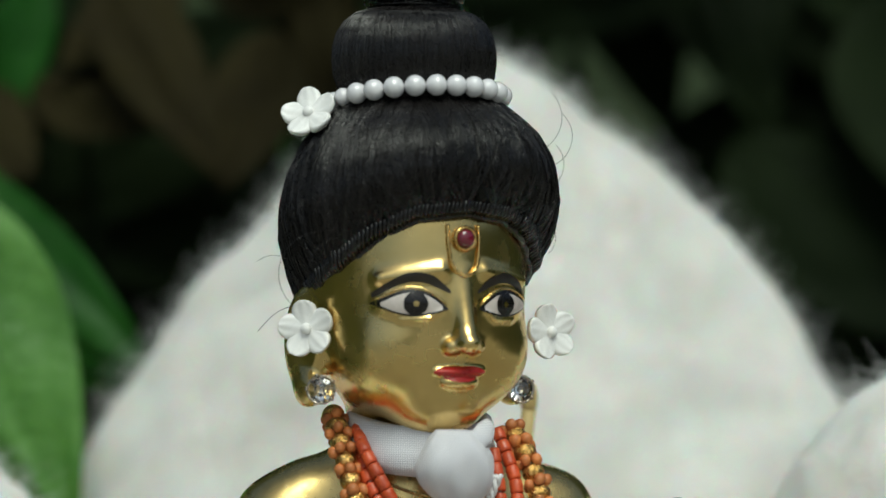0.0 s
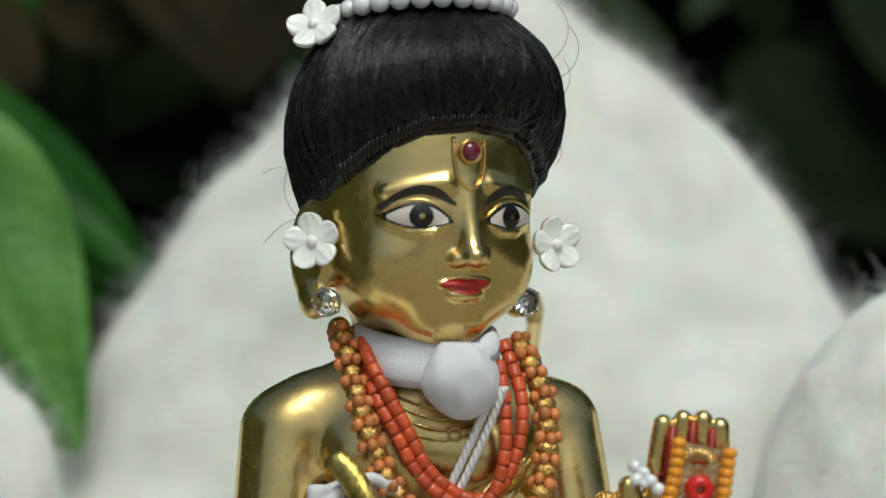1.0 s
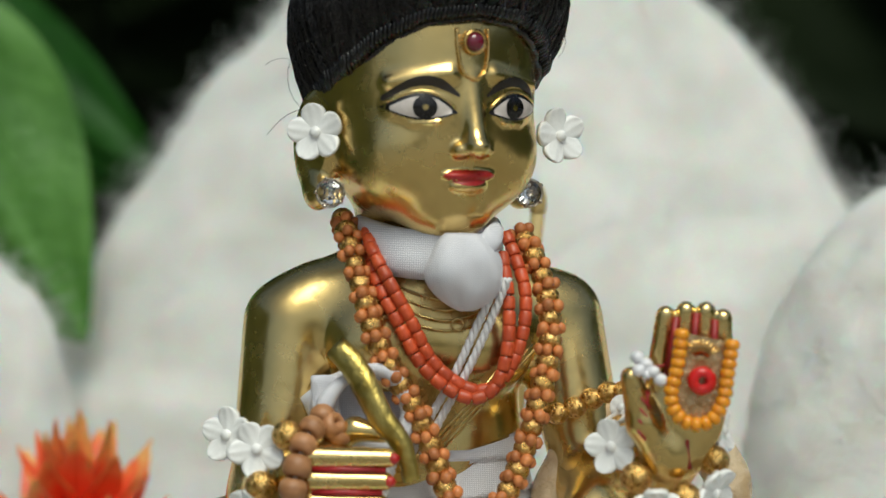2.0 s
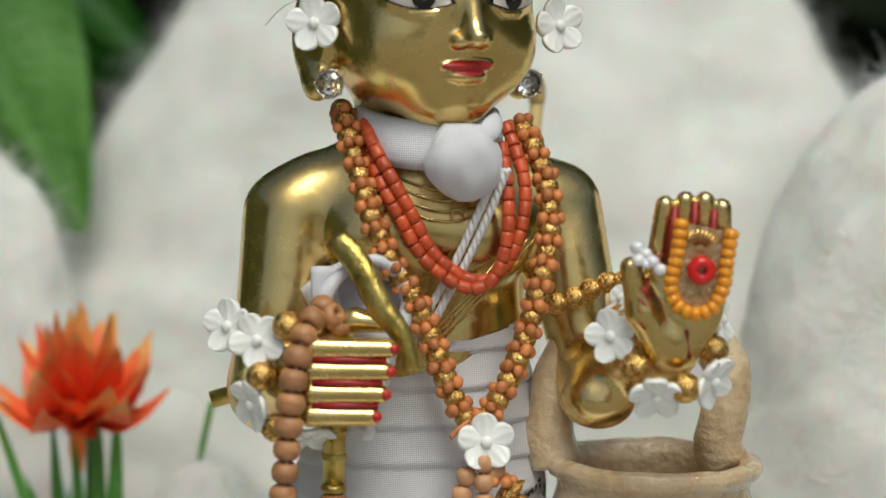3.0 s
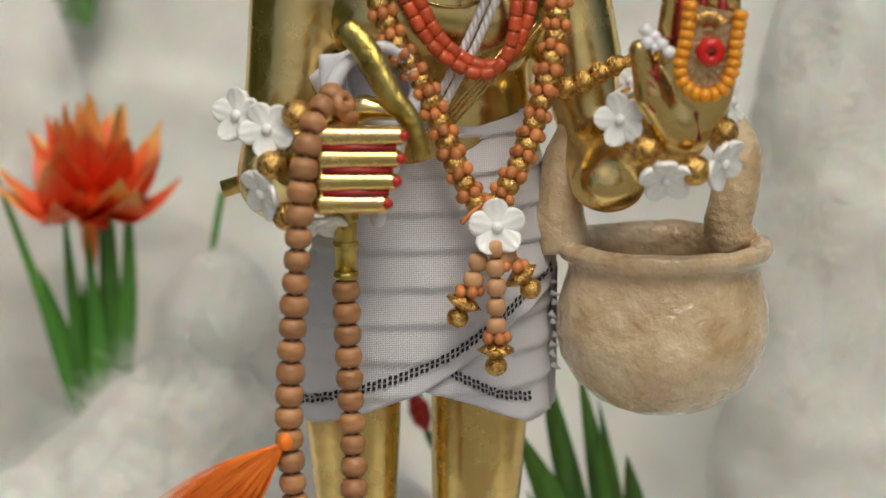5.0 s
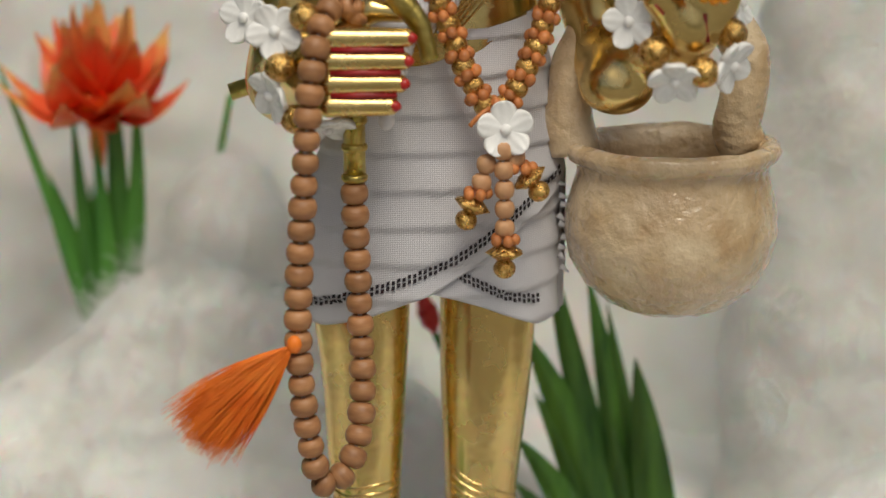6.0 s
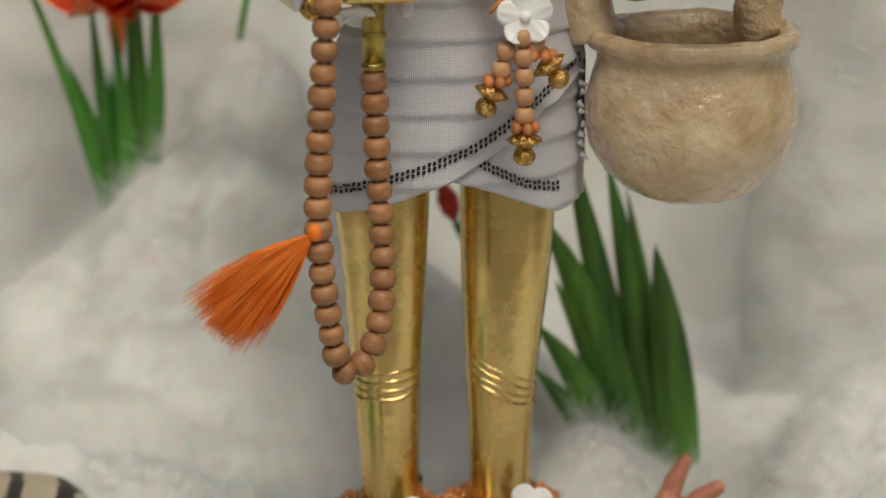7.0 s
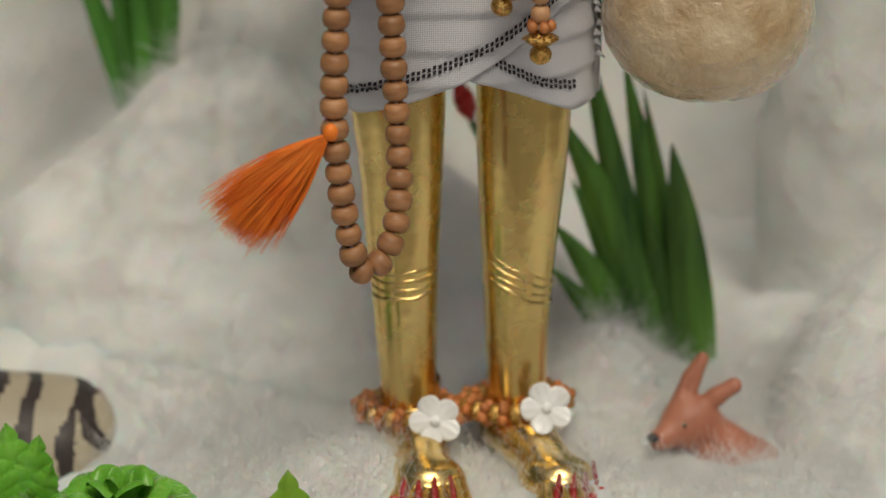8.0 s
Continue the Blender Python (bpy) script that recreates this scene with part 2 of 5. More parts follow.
def spline(points, n):
    """n + 1 evenly spaced places along a smooth line through the points."""
    pts = [Vector(p) for p in points]
    out = []
    for i in range(len(pts) - 1):
        p0, p1, p2, p3 = pts[max(i - 1, 0)], pts[i], pts[i + 1], pts[min(i + 2, len(pts) - 1)]
        for k in range(24):
            t = k / 24
            out.append(0.5 * (2 * p1 + (p2 - p0) * t + (2 * p0 - 5 * p1 + 4 * p2 - p3) * t * t + (3 * p1 - p0 - 3 * p2 + p3) * t ** 3))
    out.append(pts[-1])
    lens = [0.0]
    for a, b in zip(out, out[1:]):
        lens.append(lens[-1] + (b - a).length)
    res, j = [], 0
    for i in range(n + 1):
        s = lens[-1] * i / n
        while j < len(lens) - 2 and lens[j + 1] < s:
            j += 1
        f = (s - lens[j]) / max(lens[j + 1] - lens[j], 1e-9)
        res.append(out[j].lerp(out[j + 1], min(max(f, 0), 1)))
    return res


def length(points):
    pts = spline(points, 60)
    return sum((b - a).length for a, b in zip(pts, pts[1:]))


def along(d, spin=0.0):
    """The turn that lays z along d."""
    return Vector(d).to_track_quat("Z", "Y").to_matrix() @ Matrix.Rotation(spin, 3, "Z")


def lerp(a, b, t):
    return a + (b - a) * t


def curve_at(table, x):
    xs, ys = zip(*table)
    return float(np.interp(x, xs, ys))


class Field:
    """A solid as a distance grid, in millimetres, turned into a mesh by surface nets."""

    def __init__(self, lo, hi, step):
        self.lo, self.step = np.array(lo, float), step
        n = np.ceil((np.array(hi) - self.lo) / step).astype(int) + 1
        self.ax = [(self.lo[i] + step * np.arange(n[i])).astype(np.float32) for i in range(3)]
        self.d = np.full(n, 50.0, np.float32)

    def _cut(self, lo, hi, pad):
        s, axes = [], []
        for i in range(3):
            a = max(int((lo[i] - pad - self.lo[i]) / self.step), 0)
            b = min(int((hi[i] + pad - self.lo[i]) / self.step) + 2, self.d.shape[i])
            s.append(slice(a, max(b, a)))
            axes.append(self.ax[i][s[-1]])
        return tuple(s), axes[0][:, None, None], axes[1][None, :, None], axes[2][None, None, :]

    def _join(self, s, new_d, k, carve):
        if new_d.size == 0:
            return self
        old = self.d[s]
        if carve:
            h = np.clip(0.5 - 0.5 * (old + new_d) / k, 0, 1)
            self.d[s] = old + (-new_d - old) * h + k * h * (1 - h)
        else:
            h = np.clip(0.5 + 0.5 * (old - new_d) / k, 0, 1)
            self.d[s] = old + (new_d - old) * h - k * h * (1 - h)
        return self

    def limb(self, a, b, ra, rb, k=1.5, carve=False, flat=(1, 1, 1)):
        """A tapered round bar; flat squeezes it along the axes about a."""
        a, b, q = np.array(a, float), np.array(b, float), np.array(flat, float)
        r = max(ra, rb) * max(1, q.max())
        s, x, y, z = self._cut(np.minimum(a, b) - r, np.maximum(a, b) + r, 2 * k + 2)
        v = (b - a) / q
        px, py, pz = (x - a[0]) / q[0], (y - a[1]) / q[1], (z - a[2]) / q[2]
        t = np.clip((px * v[0] + py * v[1] + pz * v[2]) / (v @ v), 0, 1)
        d = np.sqrt((px - t * v[0]) ** 2 + (py - t * v[1]) ** 2 + (pz - t * v[2]) ** 2) - (ra + (rb - ra) * t)
        return self._join(s, (d * q.min()).astype(np.float32), k, carve)

    def lump(self, c, r, k=1.5, carve=False, turn=(0, 0, 0)):
        """An ellipsoid."""
        r = np.array(r if hasattr(r, "__len__") else (r, r, r), float)
        big = r.max()
        s, x, y, z = self._cut(np.array(c) - big, np.array(c) + big, 2 * k + 2)
        m = np.array(Euler([radians(a) for a in turn]).to_matrix().transposed())
        x, y, z = x - c[0], y - c[1], z - c[2]
        q = [(m[i, 0] * x + m[i, 1] * y + m[i, 2] * z) / r[i] for i in range(3)]
        k0 = np.sqrt(q[0] ** 2 + q[1] ** 2 + q[2] ** 2)
        k1 = np.sqrt((q[0] / r[0]) ** 2 + (q[1] / r[1]) ** 2 + (q[2] / r[2]) ** 2) + 1e-6
        return self._join(s, (k0 * (k0 - 1) / k1).astype(np.float32), k, carve)

    def line(self, pts, r0, r1, k=1.0, carve=False):
        n = len(pts) - 1
        for i in range(n):
            self.limb(pts[i], pts[i + 1], lerp(r0, r1, i / n), lerp(r0, r1, (i + 1) / n), k, carve)
        return self

    def net(self, smooth=2):
        d = self.d
        inside = d < 0
        n = np.array(d.shape)
        corner = [np.array((i & 1, i >> 1 & 1, i >> 2 & 1)) for i in range(8)]
        val = [d[c[0]:n[0] - 1 + c[0], c[1]:n[1] - 1 + c[1], c[2]:n[2] - 1 + c[2]] for c in corner]
        cnt = sum((v < 0).astype(np.int8) for v in val)
        cell = np.nonzero((cnt > 0) & (cnt < 8))
        cv = [v[cell] for v in val]
        tot, num = np.zeros((len(cell[0]), 3)), np.zeros(len(cell[0]))
        for i in range(8):
            for bit in (1, 2, 4):
                j = i | bit
                if j == i:
                    continue
                cross = (cv[i] < 0) != (cv[j] < 0)
                t = np.where(cross, cv[i] / np.where(cross, cv[i] - cv[j], 1), 0)
                tot += np.where(cross[:, None], corner[i] + t[:, None] * (corner[j] - corner[i]), 0)
                num += cross
        verts = self.lo + (np.stack(cell, 1) + tot / num[:, None]) * self.step
        index = np.full(n - 1, -1, np.int64)
        index[cell] = np.arange(len(verts))
        quads = []
        for ax in range(3):
            u, w = (ax + 1) % 3, (ax + 2) % 3
            lo_s, hi_s = [slice(None)] * 3, [slice(None)] * 3
            lo_s[ax], hi_s[ax] = slice(0, -1), slice(1, None)
            a, b = inside[tuple(lo_s)], inside[tuple(hi_s)]
            e = np.stack(np.nonzero(a != b), 1)
            e = e[(e[:, u] > 0) & (e[:, w] > 0) & (e[:, u] < n[u] - 1) & (e[:, w] < n[w] - 1)]
            flip = b[tuple(e.T)]
            q = []
            for du, dw in ((1, 1), (0, 1), (0, 0), (1, 0)):
                o = e.copy()
                o[:, u] -= du
                o[:, w] -= dw
                q.append(index[tuple(o.T)])
            q = np.stack(q, 1)
            q[flip] = q[flip][:, ::-1]
            quads.append(q)
        q = np.concatenate(quads)
        q = q[(q >= 0).all(1)]
        for _ in range(smooth):
            tot, num = np.zeros_like(verts), np.zeros(len(verts))
            for i in range(4):
                a, b = q[:, i], q[:, (i + 1) % 4]
                for ax in range(3):
                    tot[:, ax] += np.bincount(a, verts[b, ax], len(verts)) + np.bincount(b, verts[a, ax], len(verts))
                num += np.bincount(a, minlength=len(verts)) + np.bincount(b, minlength=len(verts))
            verts = 0.4 * verts + 0.6 * tot / np.maximum(num, 1)[:, None]
        return verts, q

    def front(self):
        """For every column across the grid's y, how far forward the solid's face stands."""
        ins = self.d < 0
        first = np.argmax(ins, axis=1)
        hit = ins.any(axis=1) & (first > 0)
        i0 = np.clip(first - 1, 0, None)
        ix, iz = np.indices(first.shape)
        a, b = self.d[ix, i0, iz], self.d[ix, first, iz]
        y = self.ax[1][i0] + self.step * np.where(hit, a / np.where(hit, a - b, 1), 0)
        return np.where(hit, y, 1e3)

    def face_at(self, depth, x, z):
        fx, fz = (x - self.lo[0]) / self.step, (z - self.lo[2]) / self.step
        i, j = int(fx), int(fz)
        a, b = fx - i, fz - j
        c = depth[i:i + 2, j:j + 2]
        return float(c[0, 0] * (1 - a) * (1 - b) + c[1, 0] * a * (1 - b) + c[0, 1] * (1 - a) * b + c[1, 1] * a * b)


# ---- setting ----
def fluff(p, amp, size=30.0):
    q = Vector(p) / size
    return amp * (noise.noise(q) + 0.5 * noise.noise(q * 2.3) + 0.28 * noise.noise(q * 5.1) + 0.16 * noise.noise(q * 11.0))


def ground_level(x, y):
    z = -8 + fluff((x, y, 3), 3.0, 21)
    for cx, cy, w, h in ((-44, -20, 24, 17), (-10, -8, 30, 9), (22, -20, 20, 13), (26, 34, 18, 23), (66, -30, 24, 10), (60, -6, 13, 2), (-116, 2, 26, -9), (-110, 60, 60, 26), (0, 130, 90, 24), (100, 60, 40, 24)):
        z += h * math.exp(-((x - cx) ** 2 + (y - cy) ** 2) / (w * w))
    return z


def cotton_bed(u, v):
    x, y = lerp(-260, 260, u), lerp(-150, 420, v)
    edge = min(1.0, 8 * min(u, 1 - u, v, 1 - v))
    return (x, y, lerp(-34, ground_level(x, y), edge))


solid("cotton_layer", Shape().sheet(cotton_bed, 240, 240), COTTON, "layer of fluffy white cotton wool spread as snow", "cotton wool", (0, 0, -30))


def fuzz(name, mat, p, n, low, high, seed, stand=0.5, thick=0.055):
    """Loose cotton fibres: thin curling threads rooted at p, leaning out along n."""
    rng = np.random.default_rng(seed)
    m = len(p)
    d = n * stand + rng.normal(0, 0.55, (m, 3))
    d /= np.linalg.norm(d, axis=1)[:, None]
    bend = rng.uniform(-1, 1, (m, 3))
    ln = rng.uniform(low, high, (m, 1))
    a = np.cross(d, bend)
    a /= np.linalg.norm(a, axis=1)[:, None] + 1e-9
    b = np.cross(d, a)
    v = np.empty((m, 4, 3, 3))
    for i, (t, w) in enumerate(((-0.12, 1.2), (0.3, 1.0), (0.65, 0.8), (1.0, 0.45))):
        c = p + d * ln * t + bend * ln * 0.65 * t * t
        for j in range(3):
            v[:, i, j] = c + (a * math.cos(j * 2.094) + b * math.sin(j * 2.094)) * thick * w
    base = (np.arange(m) * 12)[:, None]
    quads = [(i * 3 + j, i * 3 + (j + 1) % 3, i * 3 + 3 + (j + 1) % 3, i * 3 + 3 + j) for i in range(3) for j in range(3)]
    loops = (base + np.array(quads).reshape(1, 36)).ravel()
    me = bpy.data.meshes.new(name)
    me.vertices.add(m * 12)
    me.vertices.foreach_set("co", (v * MM).ravel())
    me.loops.add(len(loops))
    me.loops.foreach_set("vertex_index", loops)
    me.polygons.add(m * 9)
    me.polygons.foreach_set("loop_start", np.arange(m * 9) * 4)
    me.polygons.foreach_set("use_smooth", np.ones(m * 9, bool))
    me.materials.append(mat)
    me.update(calc_edges=True)
    me.validate()
    return me


def mound(name, label, cx, cy, base, profile, deep=0.6, amp=5.0, seg=72, lean=0.0, fibres=10000, reach=9.0):
    """A heap of cotton: profile gives half its width at each height."""
    top = profile[-1][0]
    rows = []
    for i in range(61):
        z = lerp(base, top, i / 60) if i < 60 else top
        r = curve_at(profile, z)
        row = []
        for j in range(seg):
            a = 2 * math.pi * j / seg
            p = Vector((cx + lean * (z - base) + r * math.cos(a), cy + deep * r * math.sin(a), z))
            n = Vector((math.cos(a), math.sin(a), 0.6))
            row.append(p + n * fluff(p + Vector((cx, 0, 0)), amp, 34) * min(1, 0.15 + r / 30))
        rows.append(row)
    ob = solid(name, Shape().rings(rows), COTTON, label, "cotton mound", (cx, cy, base), "cotton mounds")

    grid = np.array([[tuple(p) for p in row] for row in rows])
    rng = np.random.default_rng(seg + int(abs(cx)))
    ii, jj, f = rng.integers(6, 60, fibres), rng.integers(0, seg, fibres), rng.random((fibres, 1))
    p = grid[ii, jj] * f + grid[ii + 1, (jj + 1) % seg] * (1 - f)
    n = np.stack([p[:, 0] - cx, (p[:, 1] - cy) / deep, 0.35 * np.abs(p[:, 0] - cx)], 1)
    n /= np.linalg.norm(n, axis=1)[:, None] + 1e-6
    fl = new("loose_fibre", fuzz("loose_fibre", FIBRE, p - np.array((cx, cy, base)), n, 4.0, reach, int(abs(cx)) + 5))
    fl.parent = ob
    stuff(fl)
    return ob


mound("cotton_mound", "tall white cotton wool peak standing behind the statue", 14, 258, -34,
      [(-34, 186), (40, 174), (130, 152), (180, 127), (205, 112), (224, 98), (247, 80), (268, 61), (286, 40), (299, 22), (308, 2)], 0.40, 3.5, fibres=20000, reach=10.0)
mound("cotton_mound", "rounded white cotton wool hill beside the clay pot", 138, 100, -34,
      [(-34, 70), (60, 66), (100, 64), (145, 61), (172, 55), (190, 46), (205, 33), (216, 16), (220, 2)], 0.62, 3.5)
mound("cotton_mound", "white cotton wool hill beside the orange flower", -164, 160, -34,
      [(-34, 68), (90, 62), (143, 57), (153, 54), (172, 45), (184, 35), (196, 16), (200, 2)], 0.5, 3.0)
mound("cotton_mound", "small round-topped cotton wool post", -62, 92, -20,
      [(-20, 40), (30, 32), (60, 23), (80, 18.5), (94, 16.5), (102, 12.5), (107, 7), (109, 1)], 0.9, 2.2, 48, fibres=7000, reach=8.0)
mound("cotton_mound", "low sloping bank of white cotton wool", -66, 82, -34,
      [(-34, 128), (0, 100), (25, 77), (43, 58), (60, 37), (75, 23), (88, 8), (91, 1)], 0.55, 5, fibres=14000)
mound("cotton_mound", "low fluffy cotton wool heap beside the toy deer", 110, 30, -30,
      [(-30, 48), (0, 43), (15, 38), (30, 29), (40, 17), (46, 7), (48, 1)], 0.8, 3, fibres=9000, reach=8.0)


rng = np.random.default_rng(4)
bx, by = rng.uniform(-100, 90, 32000), rng.uniform(-75, 50, 32000)
bed = np.stack([bx, by, [ground_level(x, y) for x, y in zip(bx, by)]], 1)
tagged(new("cotton_fibres", fuzz("cotton_fibres", FIBRE, bed, np.tile((0.0, 0.0, 1.0), (32000, 1)), 3.0, 9.0, 9)), "loose white cotton fibres over the cotton layer", "cotton fibres", "", "stuff")

# table under the cotton, paving to the horizon, added green walls that close the place
# slab spread wide beyond view so the brass legs mirror one even tone
tab = Shape()
tab.rings([[(sx * 900, -250 + sy * 850, z) for sx, sy in ((-1, -1), (1, -1), (1, 1), (-1, 1))] for z in (-60, -36)])
tagged(solid("display_table", tab, STONE, "broad grey stone slab added under the cotton scenery, out of view", "platform", (0, -250, -60), smooth=False), kind="structure")
# added unseen ground; its grey lightens what the brass reflects
tagged(solid("ground", Shape().sheet(lambda u, v: (lerp(-4e5, 4e5, u), lerp(-4e5, 4e5, v), -62), 8, 8), PAVING, "added grey paving, out of view", "ground", (0, 0, -62)), kind="structure")
# unseen side wall added to dim the left; front and far ones shape reflections
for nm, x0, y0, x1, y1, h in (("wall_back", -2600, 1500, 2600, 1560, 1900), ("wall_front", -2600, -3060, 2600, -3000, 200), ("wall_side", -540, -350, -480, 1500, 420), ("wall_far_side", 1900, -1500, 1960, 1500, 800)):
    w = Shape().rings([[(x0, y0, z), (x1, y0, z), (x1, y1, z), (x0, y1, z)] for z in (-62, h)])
    tagged(solid(nm, w, HEDGE_SHADED if nm == "wall_back" else HEDGE_LIT, "plain green boundary wall added to set shade and reflections", "wall", ((x0 + x1) / 2, (y0 + y1) / 2, -62), smooth=False), kind="structure")


# ---- plants behind ----
def leaf_shape(root, tip, width, bend=(0, 0, 0), fold=0.12, seed=0, facing=(0, -1, 0), wave=0.03):
    """A broad leaf with a midrib and raised side veins."""
    a, b, q = Vector(root), Vector(tip), Vector(bend)
    ln = (b - a).length
    side = (b - a).normalized().cross(Vector(facing)).normalized()
    nrm = side.cross((b - a).normalized())

    def fn(u, v):
        w = width * math.sin(math.pi * min(1, u ** 0.8)) ** 0.8 * (1 - 0.25 * u)
        s = 2 * v - 1
        vein = 0.012 * ln * abs(math.sin(14 * u * math.pi - abs(s) * 5)) ** 6 * (1 - abs(s))
        lift = fold * abs(s) * w + wave * ln * noise.noise(Vector((u * 4, s * 2, seed)))
        return a.lerp(b, u) + q * math.sin(math.pi * u) + side * s * w - nrm * (lift - vein - 0.02 * ln * math.exp(-(s * 14) ** 2))
    return Shape().sheet(fn, 36, 18)


def plant(label, root, leaves, mat):
    t = thing("broadleaf_plant", root, label, "plant")
    stem_top = Vector(leaves[0][0])
    part("stem", Shape().tube(spline([root, Vector(root).lerp(stem_top, 0.5) + Vector((2, 0, 0)), stem_top], 8), 2.2, 8), mat, t)
    for i, (a, b, w, q) in enumerate(leaves):
        part("leaf", leaf_shape(a, b, w, q, seed=i + len(label)), mat, t)
    return t


plant("bright green broad leaf hanging beside the cotton", (-215, 232, -36),
      [((-186, 222, 262), (-111, 214, 153), 44, (0, 0, 0)), ((-220, 240, 190), (-250, 230, 60), 26, (0, 0, 0))], LEAF)
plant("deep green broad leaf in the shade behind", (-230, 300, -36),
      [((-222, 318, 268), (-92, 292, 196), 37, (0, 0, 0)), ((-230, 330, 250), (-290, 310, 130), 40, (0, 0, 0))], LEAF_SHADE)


def thicket(name, label, mat, spots, seed, size):
    rnd = random.Random(seed)
    t = thing(name, (spots[0][0], spots[0][1], -62), label, "shrub")
    crown = Shape()
    for cx, cy, cz, rx, rz, n in spots:
        for _ in range(n):
            a = Vector((cx + rnd.gauss(0, rx), cy + rnd.uniform(-60, 60), cz + rnd.gauss(0, rz)))
            b = a + Vector((rnd.uniform(-1, 1), rnd.uniform(-0.5, 0.3), rnd.uniform(-1, 0.3))).normalized() * size * rnd.uniform(0.6, 1.2)
            sh = leaf_shape(a, b, size * 0.22, seed=rnd.random() * 50, facing=(rnd.uniform(-.4, .4), -1, rnd.uniform(0, 1)))
            crown.add(sh.v[::1], sh.f)
    for cx, cy, cz, rx, rz, n in spots:
        part("branch", Shape().tube(spline([(cx, cy + 30, -62), (cx + 15, cy + 20, cz * 0.5), (cx, cy, cz)], 10), [9 - 0.6 * i for i in range(11)], 8), LEAF_DEEP_SHADE, t)
    part("crown", crown, mat, t)
    return t


thicket("shrub", "dark green shrub behind the cotton, deep shade put into its colour", LEAF_DEEP_SHADE, [(-260, 620, 330, 110, 120, 34), (60, 700, 380, 150, 130, 40), (300, 640, 320, 120, 130, 36), (-60, 660, 120, 160, 90, 20)], 3, 190)
thicket("shrub", "withered brown leaves hanging behind the cotton, darkened for shade", LEAF_DRY_SHADED, [(-150, 470, 300, 40, 22, 6), (-70, 500, 360, 26, 30, 5)], 8, 95)
thicket("shrub", "green leaves behind the cotton hill, shade put into their colour", LEAF_SHADE, [(-190, 520, 345, 30, 16, 4), (-40, 560, 345, 16, 30, 4)], 12, 110)

# ---- statue: one mesh ----
TURN = 25.5
REACH = 1.052  # how far the closed hand and its beads are drawn back along the arm
RAISED = 1.03  # the same for the raised open hand
HEAD_X = -6.0
CT, ST = math.cos(radians(TURN)), math.sin(radians(TURN))


def from_head(p):
    return (HEAD_X + p[0] * CT - p[1] * ST, p[0] * ST + p[1] * CT, p[2])


head = Field((-36, -36, 196), (36, 36, 276), 0.5)
head.lump((0, 2, 245), (25, 26, 26), 3)
head.lump((0, -1.5, 229), (23.0, 23.5, 24.5), 6)
head.lump((0, -13, 212), (9, 8.5, 7.5), 7)
head.lump((-12, -12, 222), (8, 8, 9), 6).lump((12, -12, 222), (8, 8, 9), 6)
head.limb((0, 4, 214), (0, 4, 196), 13, 13.5, 3)
head.limb((0, -23.0, 240), (0, -26.2, 227.5), 1.3, 2.3, 2.2)
head.lump((0, -27.0, 225.2), (2.7, 3.4, 2.4), 1.5)
for s in (-1, 1):
    head.lump((3.0 * s, -25.0, 224.4), (1.9, 2.3, 1.7), 1.0)
    head.lump((1.6 * s, -26.4, 222.6), (0.9, 1.3, 0.7), 0.6, True)
    head.limb((5.2 * s, -24.0, 240.5), (17.0 * s, -18.5, 238.4), 0.9, 0.8, 2.5)
    head.lump((11.0 * s, -19.8, 233.4), (7.2, 3.2, 4.0), 1.2, False, (0, 0, 24 * s))
    head.line([(5.0 * s, -24.6, 232.2), (8 * s, -24.2, 230.2), (13 * s, -21.6, 229.8), (17.5 * s, -17.2, 232.4)], 0.35, 0.35, 0.5)
    head.lump((24.2 * s, 3, 224.5), (3.0, 6.6, 12.0), 2.0, False, (0, 0, -22 * s))
    head.lump((26.6 * s, 1.0, 226), (1.4, 3.6, 7.5), 1.2, True, (0, 0, -22 * s))
    head.lump((24.6 * s, 1.0, 214), (2.8, 4.6, 4.0), 2.0)
head.lump((0, -22.6, 219.0), (6.2, 2.6, 1.15), 0.8)
head.lump((0, -22.4, 216.7), (4.6, 2.7, 1.5), 0.8)
head.limb((-6.5, -21.5, 218.6), (6.5, -21.5, 218.6), 0.0, 0.0, 0.3)
DEPTH = head.front()

statue = Shape()
hv, hq = head.net()
statue.add([from_head(p) for p in hv], hq.tolist())


def painted(lower, upper, x0, x1, slot, nx=28, nz=6, proud=0.13):
    """Paint on the face between two lines given as heights over x."""
    def fn(u, v):
        x = lerp(x0, x1, u)
        z = lerp(lower(x), upper(x), v)
        return from_head((x, head.face_at(DEPTH, x, z) - proud, z))
    s = Shape().sheet(fn, nx, nz)
    ok = [q for q in s.f if all(abs(s.v[i][1]) < 60 for i in q)]
    statue.add(s.v, ok, slot)


def arch(table):
    xs, zs = zip(*table)
    c = np.polyfit(xs, zs, min(4, len(xs) - 1))
    return lambda x: float(np.polyval(c, x))


